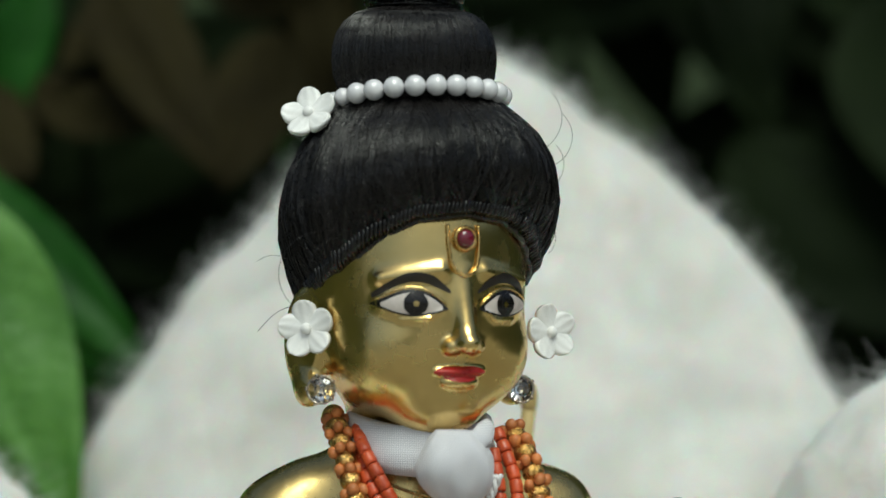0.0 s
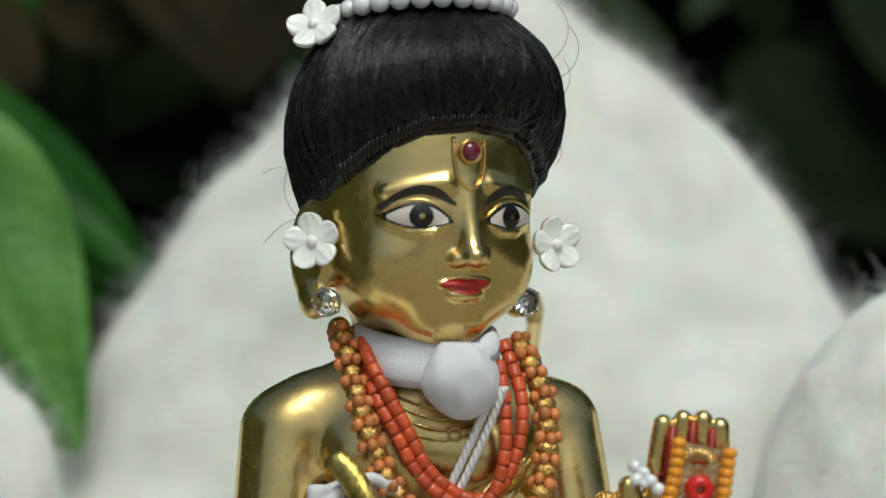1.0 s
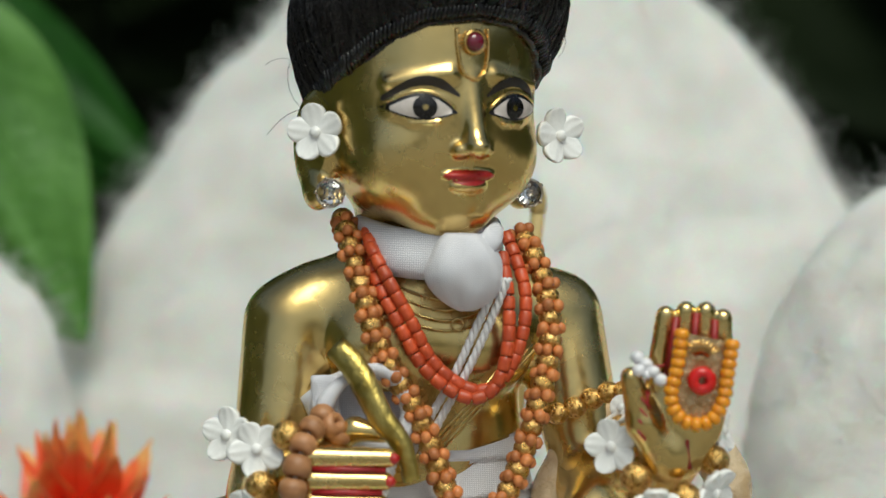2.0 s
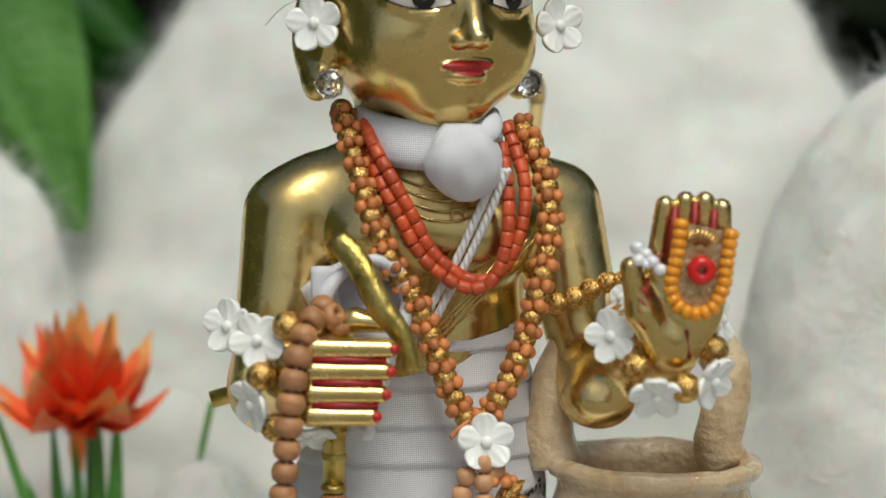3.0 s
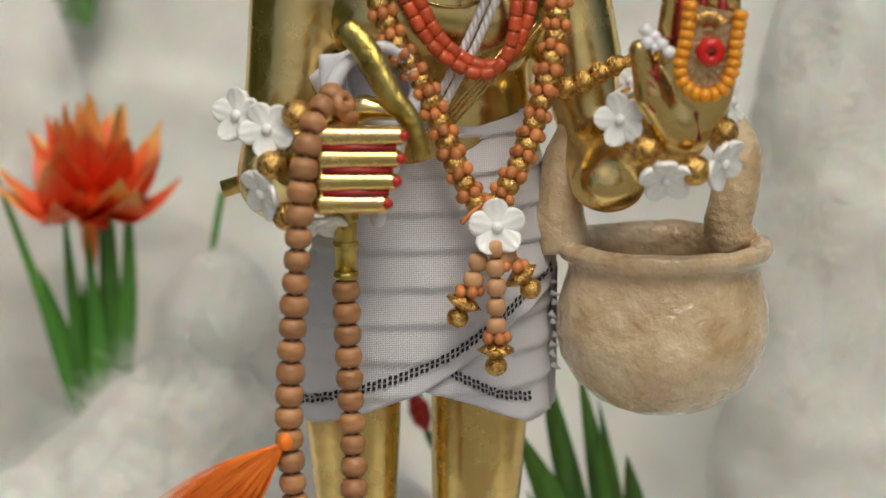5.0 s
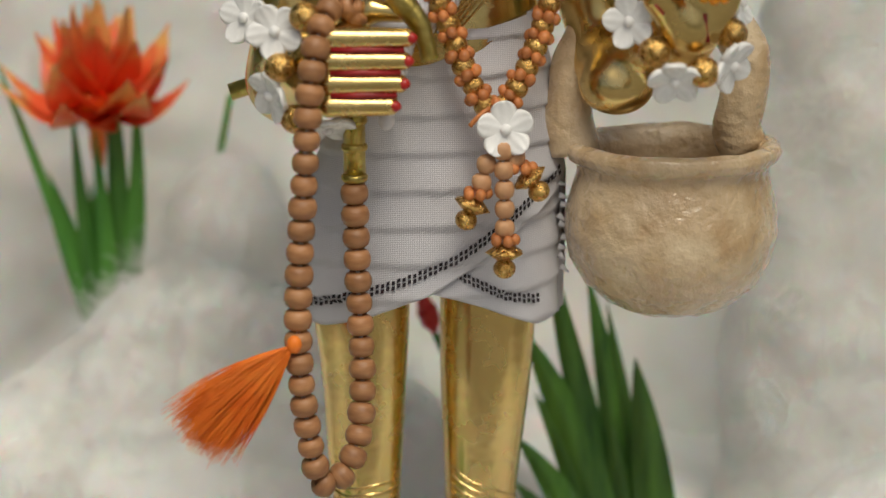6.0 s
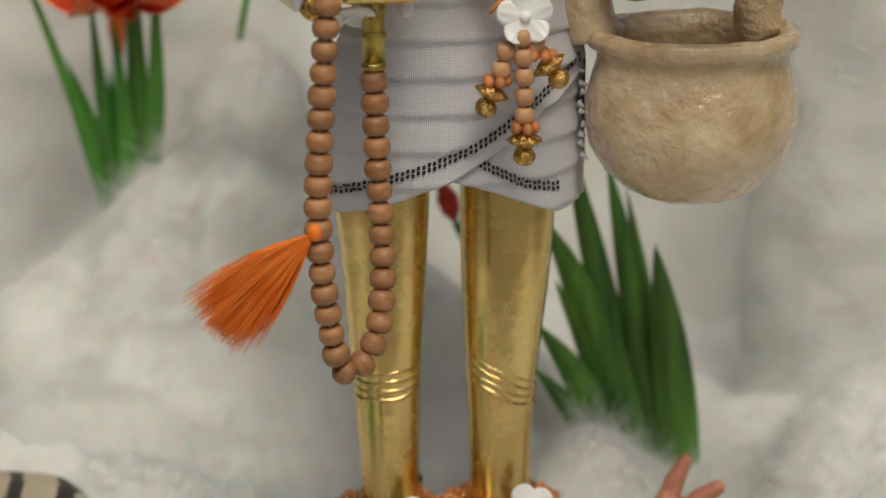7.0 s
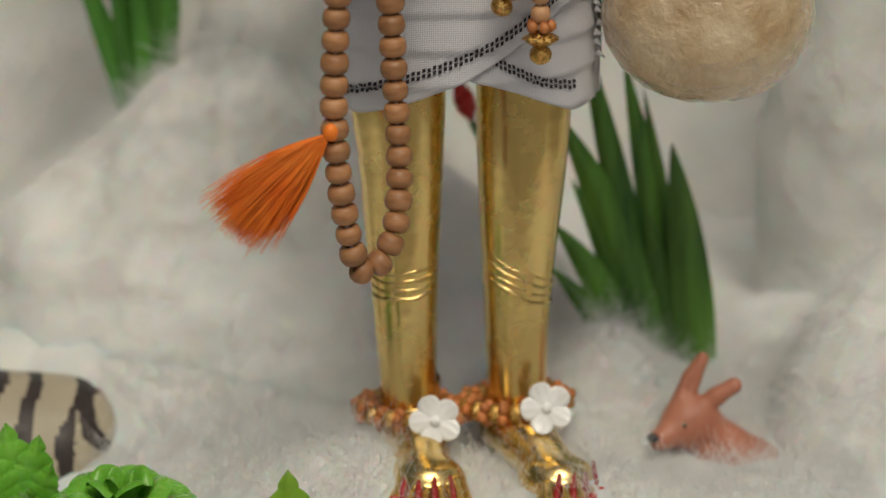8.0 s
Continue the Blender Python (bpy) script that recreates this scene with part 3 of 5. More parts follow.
for s in (-1, 1):
    def m(t):
        return sorted((s * x, z) for x, z in t)
    e0, e1 = sorted((4.6 * s, 17.4 * s))
    up = arch(m([(4.6, 232.6), (8, 235.0), (11, 235.7), (14, 235.1), (17.4, 233.2)]))
    lo = arch(m([(4.6, 232.3), (8, 231.4), (11, 231.1), (14, 231.5), (17.4, 233.0)]))
    painted(lambda x: lo(x) - 0.42, lambda x: up(x) + 0.7, e0 - 0.9, e1 + 0.9, 2, proud=0.08)
    lid = [e0 - 0.6 + (e1 - e0 + 1.2) * k / 16 for k in range(17)]
    statue.tube([from_head((x, head.face_at(DEPTH, x, up(x) + 1.15) - 0.1, up(x) + 1.15)) for x in lid], [0.12] + [0.36] * 15 + [0.12], 7)
    painted(lo, up, e0 + 0.4, e1 - 0.4, 1, proud=0.16)
    ix = 10.6 * s
    painted(lambda x: max(lo(x), 233.4 - math.sqrt(max(0, 6.2 - (x - ix) ** 2))), lambda x: min(up(x), 233.4 + math.sqrt(max(0, 6.2 - (x - ix) ** 2))), ix - 2.48, ix + 2.48, 2, proud=0.24)
    painted(lambda x: 233.4 - math.sqrt(max(0, 0.36 - (x - ix) ** 2)), lambda x: 233.4 + math.sqrt(max(0, 0.36 - (x - ix) ** 2)), ix - 0.59, ix + 0.59, 0, 8, 4, 0.32)
    b0, b1 = sorted((3.2 * s, 18.0 * s))
    bu = arch(m([(3.2, 236.2), (7, 239.2), (11, 240.0), (15, 238.3), (18, 235.4)]))
    bl = arch(m([(3.2, 235.6), (7, 237.2), (11, 237.9), (15, 236.5), (18, 234.4)]))
    painted(bl, bu, b0, b1, 3, proud=0.2)
lip_u = arch([(-6.0, 219.0), (-3, 220.1), (-1.2, 220.3), (0, 219.9), (1.2, 220.3), (3, 220.1), (6.0, 219.0)])
painted(lambda x: 218.75 - 1.9 * (1 - (x / 6.0) ** 2), lip_u, -6.0, 6.0, 4, 32, 8)

body = Field((-60, -70, -2), (66, 34, 206), 0.8)
body.limb((-6, 4, 202), (-6, 4, 192), 13, 14, 3)
body.limb((-6, 4, 184), (-3, 3, 150), 23, 18.5, 6, flat=(1, 0.68, 1))
body.limb((-29, 2, 187.8), (19, 7, 187.8), 10, 10, 7)
body.lump((-14, -9, 180), (11, 6, 9), 6).lump((8, -7, 180), (11, 6, 9), 6)
body.limb((-3, 3, 150), (-6, 2, 122), 19, 21, 8, flat=(1, 0.72, 1))
body.limb((-34.5, 1, 184), (-37.5, -6, 147), 10.8, 9.6, 3)
body.limb((-37.5, -7, 146), (-33, -26, 152.5), 9.4, 6.6, 4)
body.limb((24.5, 9, 186), (33, -1, 152), 10.6, 8.2, 3)
body.limb((33, -4, 150), (45, -22, 158), 8.4, 6.0, 3)
body.lump((34, -12, 146.5), (8.5, 8.5, 7.0), 3)
LEGS = ([(104, -22.9, 11.2), (90, -22.7, 10.9), (80, -22.3, 10.0), (72, -22.2, 9.5), (60, -22.2, 8.8), (48, -22.0, 8.0), (36, -21.8, 7.4), (22, -21.4, 6.7), (10, -20.6, 6.7)],
        [(104, 6.4, 11.2), (90, 6.1, 10.9), (80, 5.8, 10.6), (72, 5.5, 10.1), (60, 5.0, 9.2), (48, 4.6, 8.3), (36, 4.4, 7.6), (22, 4.4, 7.1), (10, 4.6, 7.0)])
for leg, yo, lean in zip(LEGS, (-1, 1), (-0.8, 4.2)):
    mid, thick = [(z, x) for z, x, _ in reversed(leg)], [(z, w) for z, _, w in reversed(leg)]
    for k in range(30):
        za, zb = lerp(104, 10, k / 30), lerp(104, 10, (k + 1) / 30)
        body.limb((curve_at(mid, za), yo + 1.5 * k / 30, za), (curve_at(mid, zb), yo + 1.5 * (k + 1) / 30, zb), curve_at(thick, za), curve_at(thick, zb), 0.3)
    for i in range(4):
        z = 52.5 - 2.1 * i
        ring = []
        for q in range(-7, 8):
            g = q * 0.2 + (0.25 if lean > 0 else 0)
            zz = z - lean * math.sin(g) - 1.2 * math.cos(g) + 0.25 * math.sin(5 * g + i)
            rr = curve_at(thick, zz) - 0.25
            ring.append((curve_at(mid, zz) + rr * math.sin(g), yo + 0.8 - rr * math.cos(g), zz))
        statue.tube(ring, [0.15] + [0.5 + 0.1 * (i % 2)] * 13 + [0.15], 7)


feet = Field((-34, -44, -3), (34, 16, 22), 0.45)


def foot(heel, ball, toes):
    feet.limb((heel[0], heel[1], 22), (heel[0], heel[1], 12), 6.9, 6.9, 2)
    feet.limb((heel[0], heel[1], 7), (heel[0], heel[1] + 4, 6), 7.0, 6.0, 4)
    feet.limb((heel[0], heel[1] - 4, 10), (ball[0], ball[1], 6.0), 7.0, 5.2, 4, flat=(1.15, 1, 1))
    feet.limb((ball[0] - 4, ball[1] + 2, 5.2), (ball[0] + 4, ball[1] + 2, 5.2), 4.8, 4.8, 4)
    for tx, ty, r in toes:
        feet.limb((lerp(ball[0], tx, 0.75), ball[1] - 1, 6.2), (tx, ty, 4.6), r, r * 0.95, 0.7)


TOES_A = [(-23.8, -32, 1.9), (-20.2, -34, 2.0), (-16.5, -35.5, 2.1), (-12.6, -36.6, 2.2), (-7.8, -37.6, 2.8)]
TOES_B = [(10.8, -37, 2.8), (15.4, -35.4, 2.2), (18.6, -33.2, 2.0), (21.2, -30.6, 1.9), (23.4, -27.4, 1.8)]
foot((-20.8, 2), (-16.2, -25), TOES_A)
foot((4.0, 4), (14, -24), TOES_B)
fv, fq = feet.net()
statue.add(fv, fq.tolist())
bv, bq = body.net(5)
statue.add(bv, bq.tolist())

grip = Field((-40, -72, 140), (-4, -42, 176), 0.45)
grip.limb((-32, -50, 157), (-27, -55, 158), 6.0, 7.0, 3)
grip.lump((-23.5, -56.5, 157.8), (8.5, 5.0, 9.0), 3)
FINGERS = [(164.6, -10.9), (160.0, -11.6), (155.4, -12.4), (150.9, -14.2)]
for z, x in FINGERS:
    grip.limb((-26.5, -61.5, z - 0.2), (x, -62.2, z), 2.35, 1.95, 0.5)
grip.line([(-25, -53, 164), (-18, -54, 169), (-12, -55.5, 168.5)], 3.0, 1.9, 1.2)
gv, gq = grip.net()
FIST = len(statue.v)
statue.add(gv, gq.tolist())
for i, (z, x) in enumerate(FINGERS):
    statue.ball((x + 1.0, -63.2, z + 0.1), (1.3, 1.1, 1.15), 10, 6, 4)
    if i < 3:
        zz = (z + FINGERS[i + 1][0]) / 2
        statue.tube([(-26, -62.6, zz - 0.1), (-20, -63.0, zz), (x - 0.4, -62.9, zz)], [0.85, 0.8, 0.6], 6, slot=5)

FIST_END = len(statue.v)
palm = Field((32, -66, 152), (62, -34, 200), 0.45)
palm.limb((44.5, -38, 157), (47, -46, 164), 5.8, 6.2, 3)
palm.lump((48.6, -48, 173), (8.6, 4.2, 11.5), 3, False, (0, 10, 0))
UP = [(44.2, 195.0, 41.6), (48.3, 196.0, 46.0), (52.3, 196.0, 50.6), (55.8, 194.6, 54.8)]
for x, z, x0 in UP:
    palm.limb((x0 + 1.2, -48.5, 179), (x, -49.5, z - 2.0), 2.35, 1.95, 0.5)
palm.line([(45, -48, 164), (40.2, -50.5, 171), (37.4, -52.0, 180.5)], 4.6, 2.2, 1.5)
pv, pq = palm.net()
statue.add(pv, pq.tolist())
for (xa, za, xb), (xc, zc, xd) in zip(UP, UP[1:]):
    statue.tube([((xb + xd) / 2 + 1.2, -50.6, 181), ((xa + xc) / 2, -51.2, min(za, zc) - 2.2)], [0.9, 0.6], 6, slot=5)
for x, z, x0 in UP:
    for f in (0.30, 0.62):
        cx, cz = lerp(x0 + 1.2, x, f), lerp(179, z - 2, f)
        statue.tube([(cx - 1.7, -50.2, cz), (cx, -50.9, cz - 0.5), (cx + 1.7, -50.4, cz)], 0.34, 5, slot=5)
statue.tube(spline([(43.0, -52.0, 165), (40.6, -53.4, 172), (40.9, -52.6, 178)], 8), 0.45, 5, slot=5)
for i in range(4):
    statue.tube([(40.6 + 0.3 * i, -53.6, 168 + 2.2 * i), (38.8 + 0.2 * i, -54.2, 170 + 2.2 * i)], 0.28, 5, slot=5)
statue.tube([(49.8, -51.4, 162), (49.0, -52.0, 168)], 0.5, 5, slot=5)

PALM_END = len(statue.v)
for tx, ty, r in TOES_A + TOES_B:
    statue.ball((tx, ty - r * 0.62, 5.9), (r * 0.66, 0.9, r * 0.55), 10, 6, 4)
for row in (TOES_A, TOES_B):
    for (xa, ya, ra), (xb, yb, rb) in zip(row, row[1:]):
        statue.tube([((xa + xb) / 2 * 0.85 + 0.15 * row[2][0], (ya + yb) / 2 + 8.5, 9.6), ((xa + xb) / 2, (ya + yb) / 2 + 3, 7.2), ((xa + xb) / 2, (ya + yb) / 2 - 0.8, 4.6)], [0.5, 0.8, 0.8], 6, slot=5)
# the raised cord over the chest, the small chest mark, and the rough blade and staff in the grip
for k in range(4):
    statue.tube(spline([(21 - 2.2 * k, -11.5 + 0.6 * k, 183 - k), (11 - 2 * k, -15.5, 172 - k), (-1 - 2 * k, -14.2, 158 - 0.5 * k)], 14), 0.32, 6)
ring = [(2.4 + 1.25 * math.cos(a), -15.6, 186.5 + 1.25 * math.sin(a)) for a in [i * math.pi / 8 for i in range(17)]]
statue.tube(ring, 0.28, 6)
for k in range(4):
    statue.tube(spline([(-14, -10.5, 195 - 2.2 * k), (0, -13.2 - 0.5 * k, 191.5 - 2.2 * k), (13, -9.0, 196 - 2.4 * k)], 14), 0.3, 6)
BLADE = len(statue.v)
blade = spline([(-22.2, -52, 185.5), (-18.5, -54, 182.0), (-15.5, -56, 177.5), (-12.5, -57.5, 172), (-8.2, -58.5, 166.5), (-6.2, -58.5, 159.5)], 22)
statue.tube([p + Vector((0.35 * noise.noise(p * 0.6), 0, 0.3 * noise.noise(p * 0.5 + Vector((9, 0, 0))))) for p in blade],
            [1.9 + 1.0 * math.sin(math.pi * min(1, 0.25 + i / 26)) for i in range(23)], 7, slot=6, flat=0.55)
statue.tube([(-23, -56, 151), (-21.9, -53, 146), (-21.8, -52.5, 133.6)], [2.3, 2.3, 2.3], 14, slot=6)
for z in (146.2, 140.6, 134.2):
    statue.lathe([(2.3, -0.9), (2.75, -0.4), (2.75, 0.4), (2.3, 0.9)], (-21.85, -52.7, z), 14, 6)
AT_EYE = Vector(EYE) / MM
for lo_i, hi_i, k in ((FIST, FIST_END, REACH), (FIST_END, PALM_END, RAISED), (BLADE, len(statue.v), REACH)):
    for i in range(lo_i, hi_i):
        statue.v[i] = tuple(AT_EYE + (Vector(statue.v[i]) - AT_EYE) * k)
statue.tube([(-30, 8, 148), (-52.5, 6, 141)], 2.0, 10, slot=6)
solid("statue", statue, [BRASS, EYE_WHITE, EYE_BLACK, BROW, RED, RED_LINE, ROUGH_BRASS],
      "polished brass standing statue with painted eyes, lips and nails", "statue", (-5, 0, 0))


# ---- hair piece ----
def hairline(a):
    """Height of the lower edge at the angle a (degrees) from the face's front."""
    return curve_at([(0, 252.6), (25, 251.2), (45, 246.5), (62, 240.5), (80, 235.5), (95, 232), (130, 222), (180, 214)], abs(a))


WIG = [(0, 25.2), (0.06, 26.6), (0.2, 29.0), (0.4, 30.4), (0.6, 29.2), (0.78, 26.0), (0.9, 22.0), (1.0, 17.5)]


def on_wig(a, s, proud=0.0):
    z = lerp(hairline(a), 278.0, s)
    r = curve_at(WIG, s) * 0.972 + proud
    r -= 2.6 * max(0.0, 1 - s * 2.2) * min(1.0, max(0.0, (abs(a) - 62) / 25))
    t = radians(a)
    lump = 1.0 * noise.noise(Vector((a / 11.0, s * 1.2, 2.0))) + 0.6 * noise.noise(Vector((a / 3.5, s, 7.0)))
    return from_head((0.6 + (r + lump) * math.sin(t), 1.0 - (r + lump) * math.cos(t), z))


wig = thing("wig", (-6, 0, 214), "black hair wig with a high bun and fine loose strands", "wig")
part("hair_cap", Shape().rings([[on_wig(a * 3, s / 24) for a in range(-60, 60)] for s in range(25)]), HAIR_BASE, wig)
rnd = random.Random(21)
locks = Shape()
for i in range(170):
    a0, d0, bow0, w0 = -128 + 256 * (i + rnd.random()) / 170, rnd.gauss(0, 7.5), rnd.gauss(0, 5.5), rnd.uniform(1.0, 2.6)
    high = rnd.uniform(0.5, 2.0)
    for _ in range(20):
        o = rnd.uniform(-1, 1)
        p = high * (1 - o * o) * rnd.uniform(0.6, 1.0) + rnd.uniform(0.0, 0.25)
        s1 = 1.0 if rnd.random() < 0.9 else rnd.uniform(0.5, 0.95)
        d, bow = d0 + rnd.gauss(0, 1.2), bow0 + rnd.gauss(0, 0.8)
        thick = rnd.choice((0.10, 0.12, 0.15, 0.19))
        locks.tube([on_wig(a0 + o * w0 * (1 - 0.3 * t) + d * t + bow * math.sin(math.pi * t), 0.015 + (s1 - 0.015) * t, p * (0.35 + 0.65 * math.sin(math.pi * min(1, 0.1 + t)))) for t in [k / 13 for k in range(14)]], [0.08] + [thick] * 12 + [0.08], 3, False)
stuff(part("strands", locks, HAIR, wig, "glossy combed black strands"))
hem = Shape()
hem.tube([on_wig(a, 0.0, 0.2) for a in range(-180, 181, 3)], 0.9, 8, False)
for k in range(-64, 65):
    a = k * 1.9
    hem.tube([on_wig(a - 0.6, 0.0, 0.9), on_wig(a, 0.04, 1.5), on_wig(a + 0.8, 0.11, 1.0)], [0.35, 0.55, 0.35], 5)
part("braided_edge", hem, HAIR, wig, "tightly stitched braided black edge")
part("edge_binding", Shape().tube([on_wig(a, 0.0, -0.4) for a in range(-112, -84, 3)], 1.6, 8), NAVY, wig, "dark blue cloth binding")
BUN = [(14.5, 278), (17.0, 281), (17.7, 285), (17.6, 289), (16.6, 293), (14.0, 296.2), (9.5, 297.6)]


def on_bun(a, t, proud=0.0):
    x = t * (len(BUN) - 1)
    i = min(int(x), len(BUN) - 2)
    r, z = lerp(BUN[i][0], BUN[i + 1][0], x - i), lerp(BUN[i][1], BUN[i + 1][1], x - i)
    return (-7.2 + (r + proud) * math.sin(a), -(r + proud) * math.cos(a), z)


part("bun", Shape().rings([[on_bun(j * math.pi / 24, i / 12) for j in range(48)] for i in range(13)]), HAIR_BASE, wig)
locks = Shape()
for i in range(900):
    a, p = rnd.uniform(-1.9, 1.9), rnd.uniform(0.0, 0.5)
    d = rnd.gauss(0, 0.04)
    locks.tube([on_bun(a + d * t, t, p) for t in [k / 8 for k in range(9)]], 0.15, 3, False)
stuff(part("bun_strands", locks, HAIR, wig))
knot = Shape()
for i in range(420):
    a, z0, r = rnd.uniform(0, 6.3), rnd.uniform(297, 314), rnd.uniform(8, 11.5)
    sweep, lift = rnd.uniform(1.5, 3.5), rnd.uniform(-5, 5)
    knot.tube([(-7.2 + (r * math.cos((z0 - 305) / 14)) * math.sin(a + sweep * t), -r * math.cos(a + sweep * t), z0 + lift * math.sin(3 * t)) for t in [k / 9 for k in range(10)]], 0.17, 3, False)
stuff(part("topknot_strands", knot, HAIR, wig))
part("topknot", Shape().ball((-7.2, 0, 305), (10.0, 9.5, 9.0), 20, 12), HAIR_BASE, wig)
stray = Shape()
for a, s, r, c in ((-62, 0.35, 7, 1), (-70, 0.25, 9, -1), (-58, 0.15, 8, -1), (-66, 0.1, 6, 1), (88, 0.75, 8, 1), (80, 0.85, 7, -1), (84, 0.55, 6, 1), (76, 0.65, 7, 1), (-75, 0.3, 5, 1), (92, 0.45, 5, -1)):
    p = Vector(on_wig(a, s, 0.2))
    out = Vector((math.copysign(1, a), -0.2, 0))
    stray.tube([p + out * r * math.sin(t) + Vector((0, 0, c * r * (1 - math.cos(t)))) for t in [k * 0.24 for k in range(11)]], 0.07, 3, False)
stray.tube(spline([on_wig(-92, 0.02, 0.5), (-35, -14, 231), (-39.5, -15, 226.5)], 8), 0.08, 3, False)
stray.tube(spline([on_wig(-80, 0.1, 0.5), (-36, -14, 243), (-40, -15, 241.5)], 8), 0.06, 3, False)
stuff(part("stray_hairs", stray, HAIR, wig, "thin curling loose hairs"))

# ---- shared ornament pieces ----
def ball_mesh(name, r, mat, flat=1.0, seg=14, rows=10):
    return Shape().ball((0, 0, 0), (r, r, r * flat), seg, rows).mesh(name, mat)


def bored(name, r, h, mat, seg=14, hole=0.28):
    """A rounded bead with a bored hole along z."""
    prof = [(r * hole, -h * 0.8), (r * 0.55, -h), (r * 0.86, -h * 0.72), (r, -h * 0.25), (r, h * 0.25), (r * 0.86, h * 0.72), (r * 0.55, h), (r * hole, h * 0.8)]
    rows = [[(a * math.cos(2 * math.pi * j / seg), a * math.sin(2 * math.pi * j / seg), z) for j in range(seg)] for a, z in prof + prof[:1]]
    return Shape().rings(rows, cap=False).mesh(name, mat)


def petal_fn(u, v):
    s = 2 * v - 1
    y = 0.10 + 0.92 * (1 - (1 - u) ** 1.5)
    w = 0.46 * math.sqrt(max(0.015, 1 - ((y - 0.64) / 0.39) ** 2)) if y > 0.64 else 0.46 * (0.30 + 0.70 * math.sin(y / 0.64 * math.pi / 2))
    ridge = 0.028 * math.cos(s * 8) * (0.2 + u) * (1 - u ** 4)
    edge = 0.11 * (1 - abs(s) ** 4) * (1 - u ** 8)
    return w * s, y, 0.06 + 0.26 * u * u + edge + ridge


def petal_mesh(r):
    s = Shape()
    top = Shape().sheet(lambda u, v: tuple(r * c for c in petal_fn(u, v)), 10, 12)
    s.add(top.v, top.f)
    low = Shape().sheet(lambda u, v: tuple(r * c for c in (petal_fn(u, v)[0], petal_fn(u, v)[1], petal_fn(u, v)[2] * 0.55 - 0.06)), 10, 12)
    s.add(low.v, [tuple(reversed(q)) for q in low.f])
    n, w = 0, 13
    rim = [i * w for i in range(11)] + [10 * w + j for j in range(1, 13)] + [i * w + 12 for i in range(9, -1, -1)]
    m = len(top.v)
    s.f.extend((b, a, a + m, b + m) for a, b in zip(rim, rim[1:]))
    s.k.extend([0] * (len(rim) - 1))
    return s.mesh("petal", WHITE_PLASTIC)


PETAL = petal_mesh(6.1)
HEART = Shape().ball((0, 0, 1.35), (1.25, 1.25, 0.9), 14, 8).ball((0, 0, 0.2), (2.0, 2.0, 0.9), 14, 6).mesh("flower", WHITE_PLASTIC)


def flower(parent, at, facing, spin=0.0, size=1.0):
    turn = Vector(facing).normalized().to_track_quat("Z", "Y").to_matrix() @ Matrix.Rotation(spin, 3, "Z")
    f = piece("flower", HEART, parent, at, turn, size)
    tagged(f, "white moulded plastic flower")
    for i in range(5):
        p = new("petal", PETAL)
        p.parent = f
        p.matrix_basis = Matrix.Rotation(i * 2 * math.pi / 5, 4, "Z")
    return f


PEARL_BEAD = ball_mesh("pearl", 2.35, PEARL, 1.0, 18, 12)
SMALL_PEARL = ball_mesh("pearl", 1.5, PEARL, 0.9)
GOLD_BEAD = ball_mesh("gold_bead", 2.6, GOLD, 0.9)
BIG_GOLD = ball_mesh("gold_bead", 3.0, GOLD, 0.95, 16, 12)
SEED_BEAD = ball_mesh("seed_bead", 1.3, SEED, 1.1, 10, 7)
def tube_bead(name, r, h, mat, seg=14):
    prof = [(r * 0.3, -h * 0.9), (r * 0.78, -h), (r * 0.96, -h * 0.86), (r, -h * 0.5), (r * 1.02, h * 0.4), (r * 0.95, h * 0.88), (r * 0.78, h), (r * 0.3, h * 0.9)]
    return Shape().rings([[(a * math.cos(2 * math.pi * j / seg), a * math.sin(2 * math.pi * j / seg), z) for j in range(seg)] for a, z in prof + prof[:1]], cap=False).mesh(name, mat)


CORAL_BEAD = tube_bead("coral_bead", 1.6, 1.62, CORAL)
MALA_BEAD = bored("wooden_bead", 2.85, 2.2, SANDAL, 18)
PALE_BEAD = bored("pale_bead", 2.15, 1.95, PALE_WOOD, 16)
AMBER_BEAD = bored("orange_bead", 1.55, 1.05, AMBER, 14)

# ---- head ornaments ----
band = thing("pearl_hairband", (-6.5, 0, 277), "string of white pearls with a white flower round the bun", "hairband")
for i in range(26):
    a = 2 * math.pi * i / 26
    piece("pearl", PEARL_BEAD, band, (-6.6 + 19.0 * math.sin(a), -19.0 * math.cos(a), 277.2 + 2.9 * math.cos(a - 0.5)), None, 1.0 if math.cos(a - 0.3) > 0.3 else 0.86)
flower(band, (-29.3, -11, 273.6), (-0.35, -0.8, 0.55), 0.3)

tilak = thing("forehead_ornament", from_head((0, -24, 240)), "gold wire U-shaped forehead mark with a round ruby", "ornament")
wire = []
for p in spline([(-3.6, 0, 250.2), (-3.6, 0, 246), (-2.7, 0, 241.2), (0, 0, 239.4), (2.7, 0, 241.2), (3.6, 0, 246), (3.6, 0, 250.2)], 40):
    wire.append(from_head((p.x, head.face_at(DEPTH, p.x, p.z) - 0.35, p.z)))
part("wire", Shape().tube(wire, 0.42, 8), GOLD_WIRE, tilak)
gem = Vector(from_head((0, head.face_at(DEPTH, 0, 247) - 0.6, 247.3)))
face_turn = (Vector(from_head((0, -1, 0))) - Vector(from_head((0, 0, 0)))).to_track_quat("Z", "Y").to_matrix()
part("setting", Shape().lathe([(1.6, -1.0), (2.7, -0.8), (2.8, 0.5), (2.3, 0.9), (2.0, 0.4)], gem, 24, 0, face_turn), GOLD_WIRE, tilak)
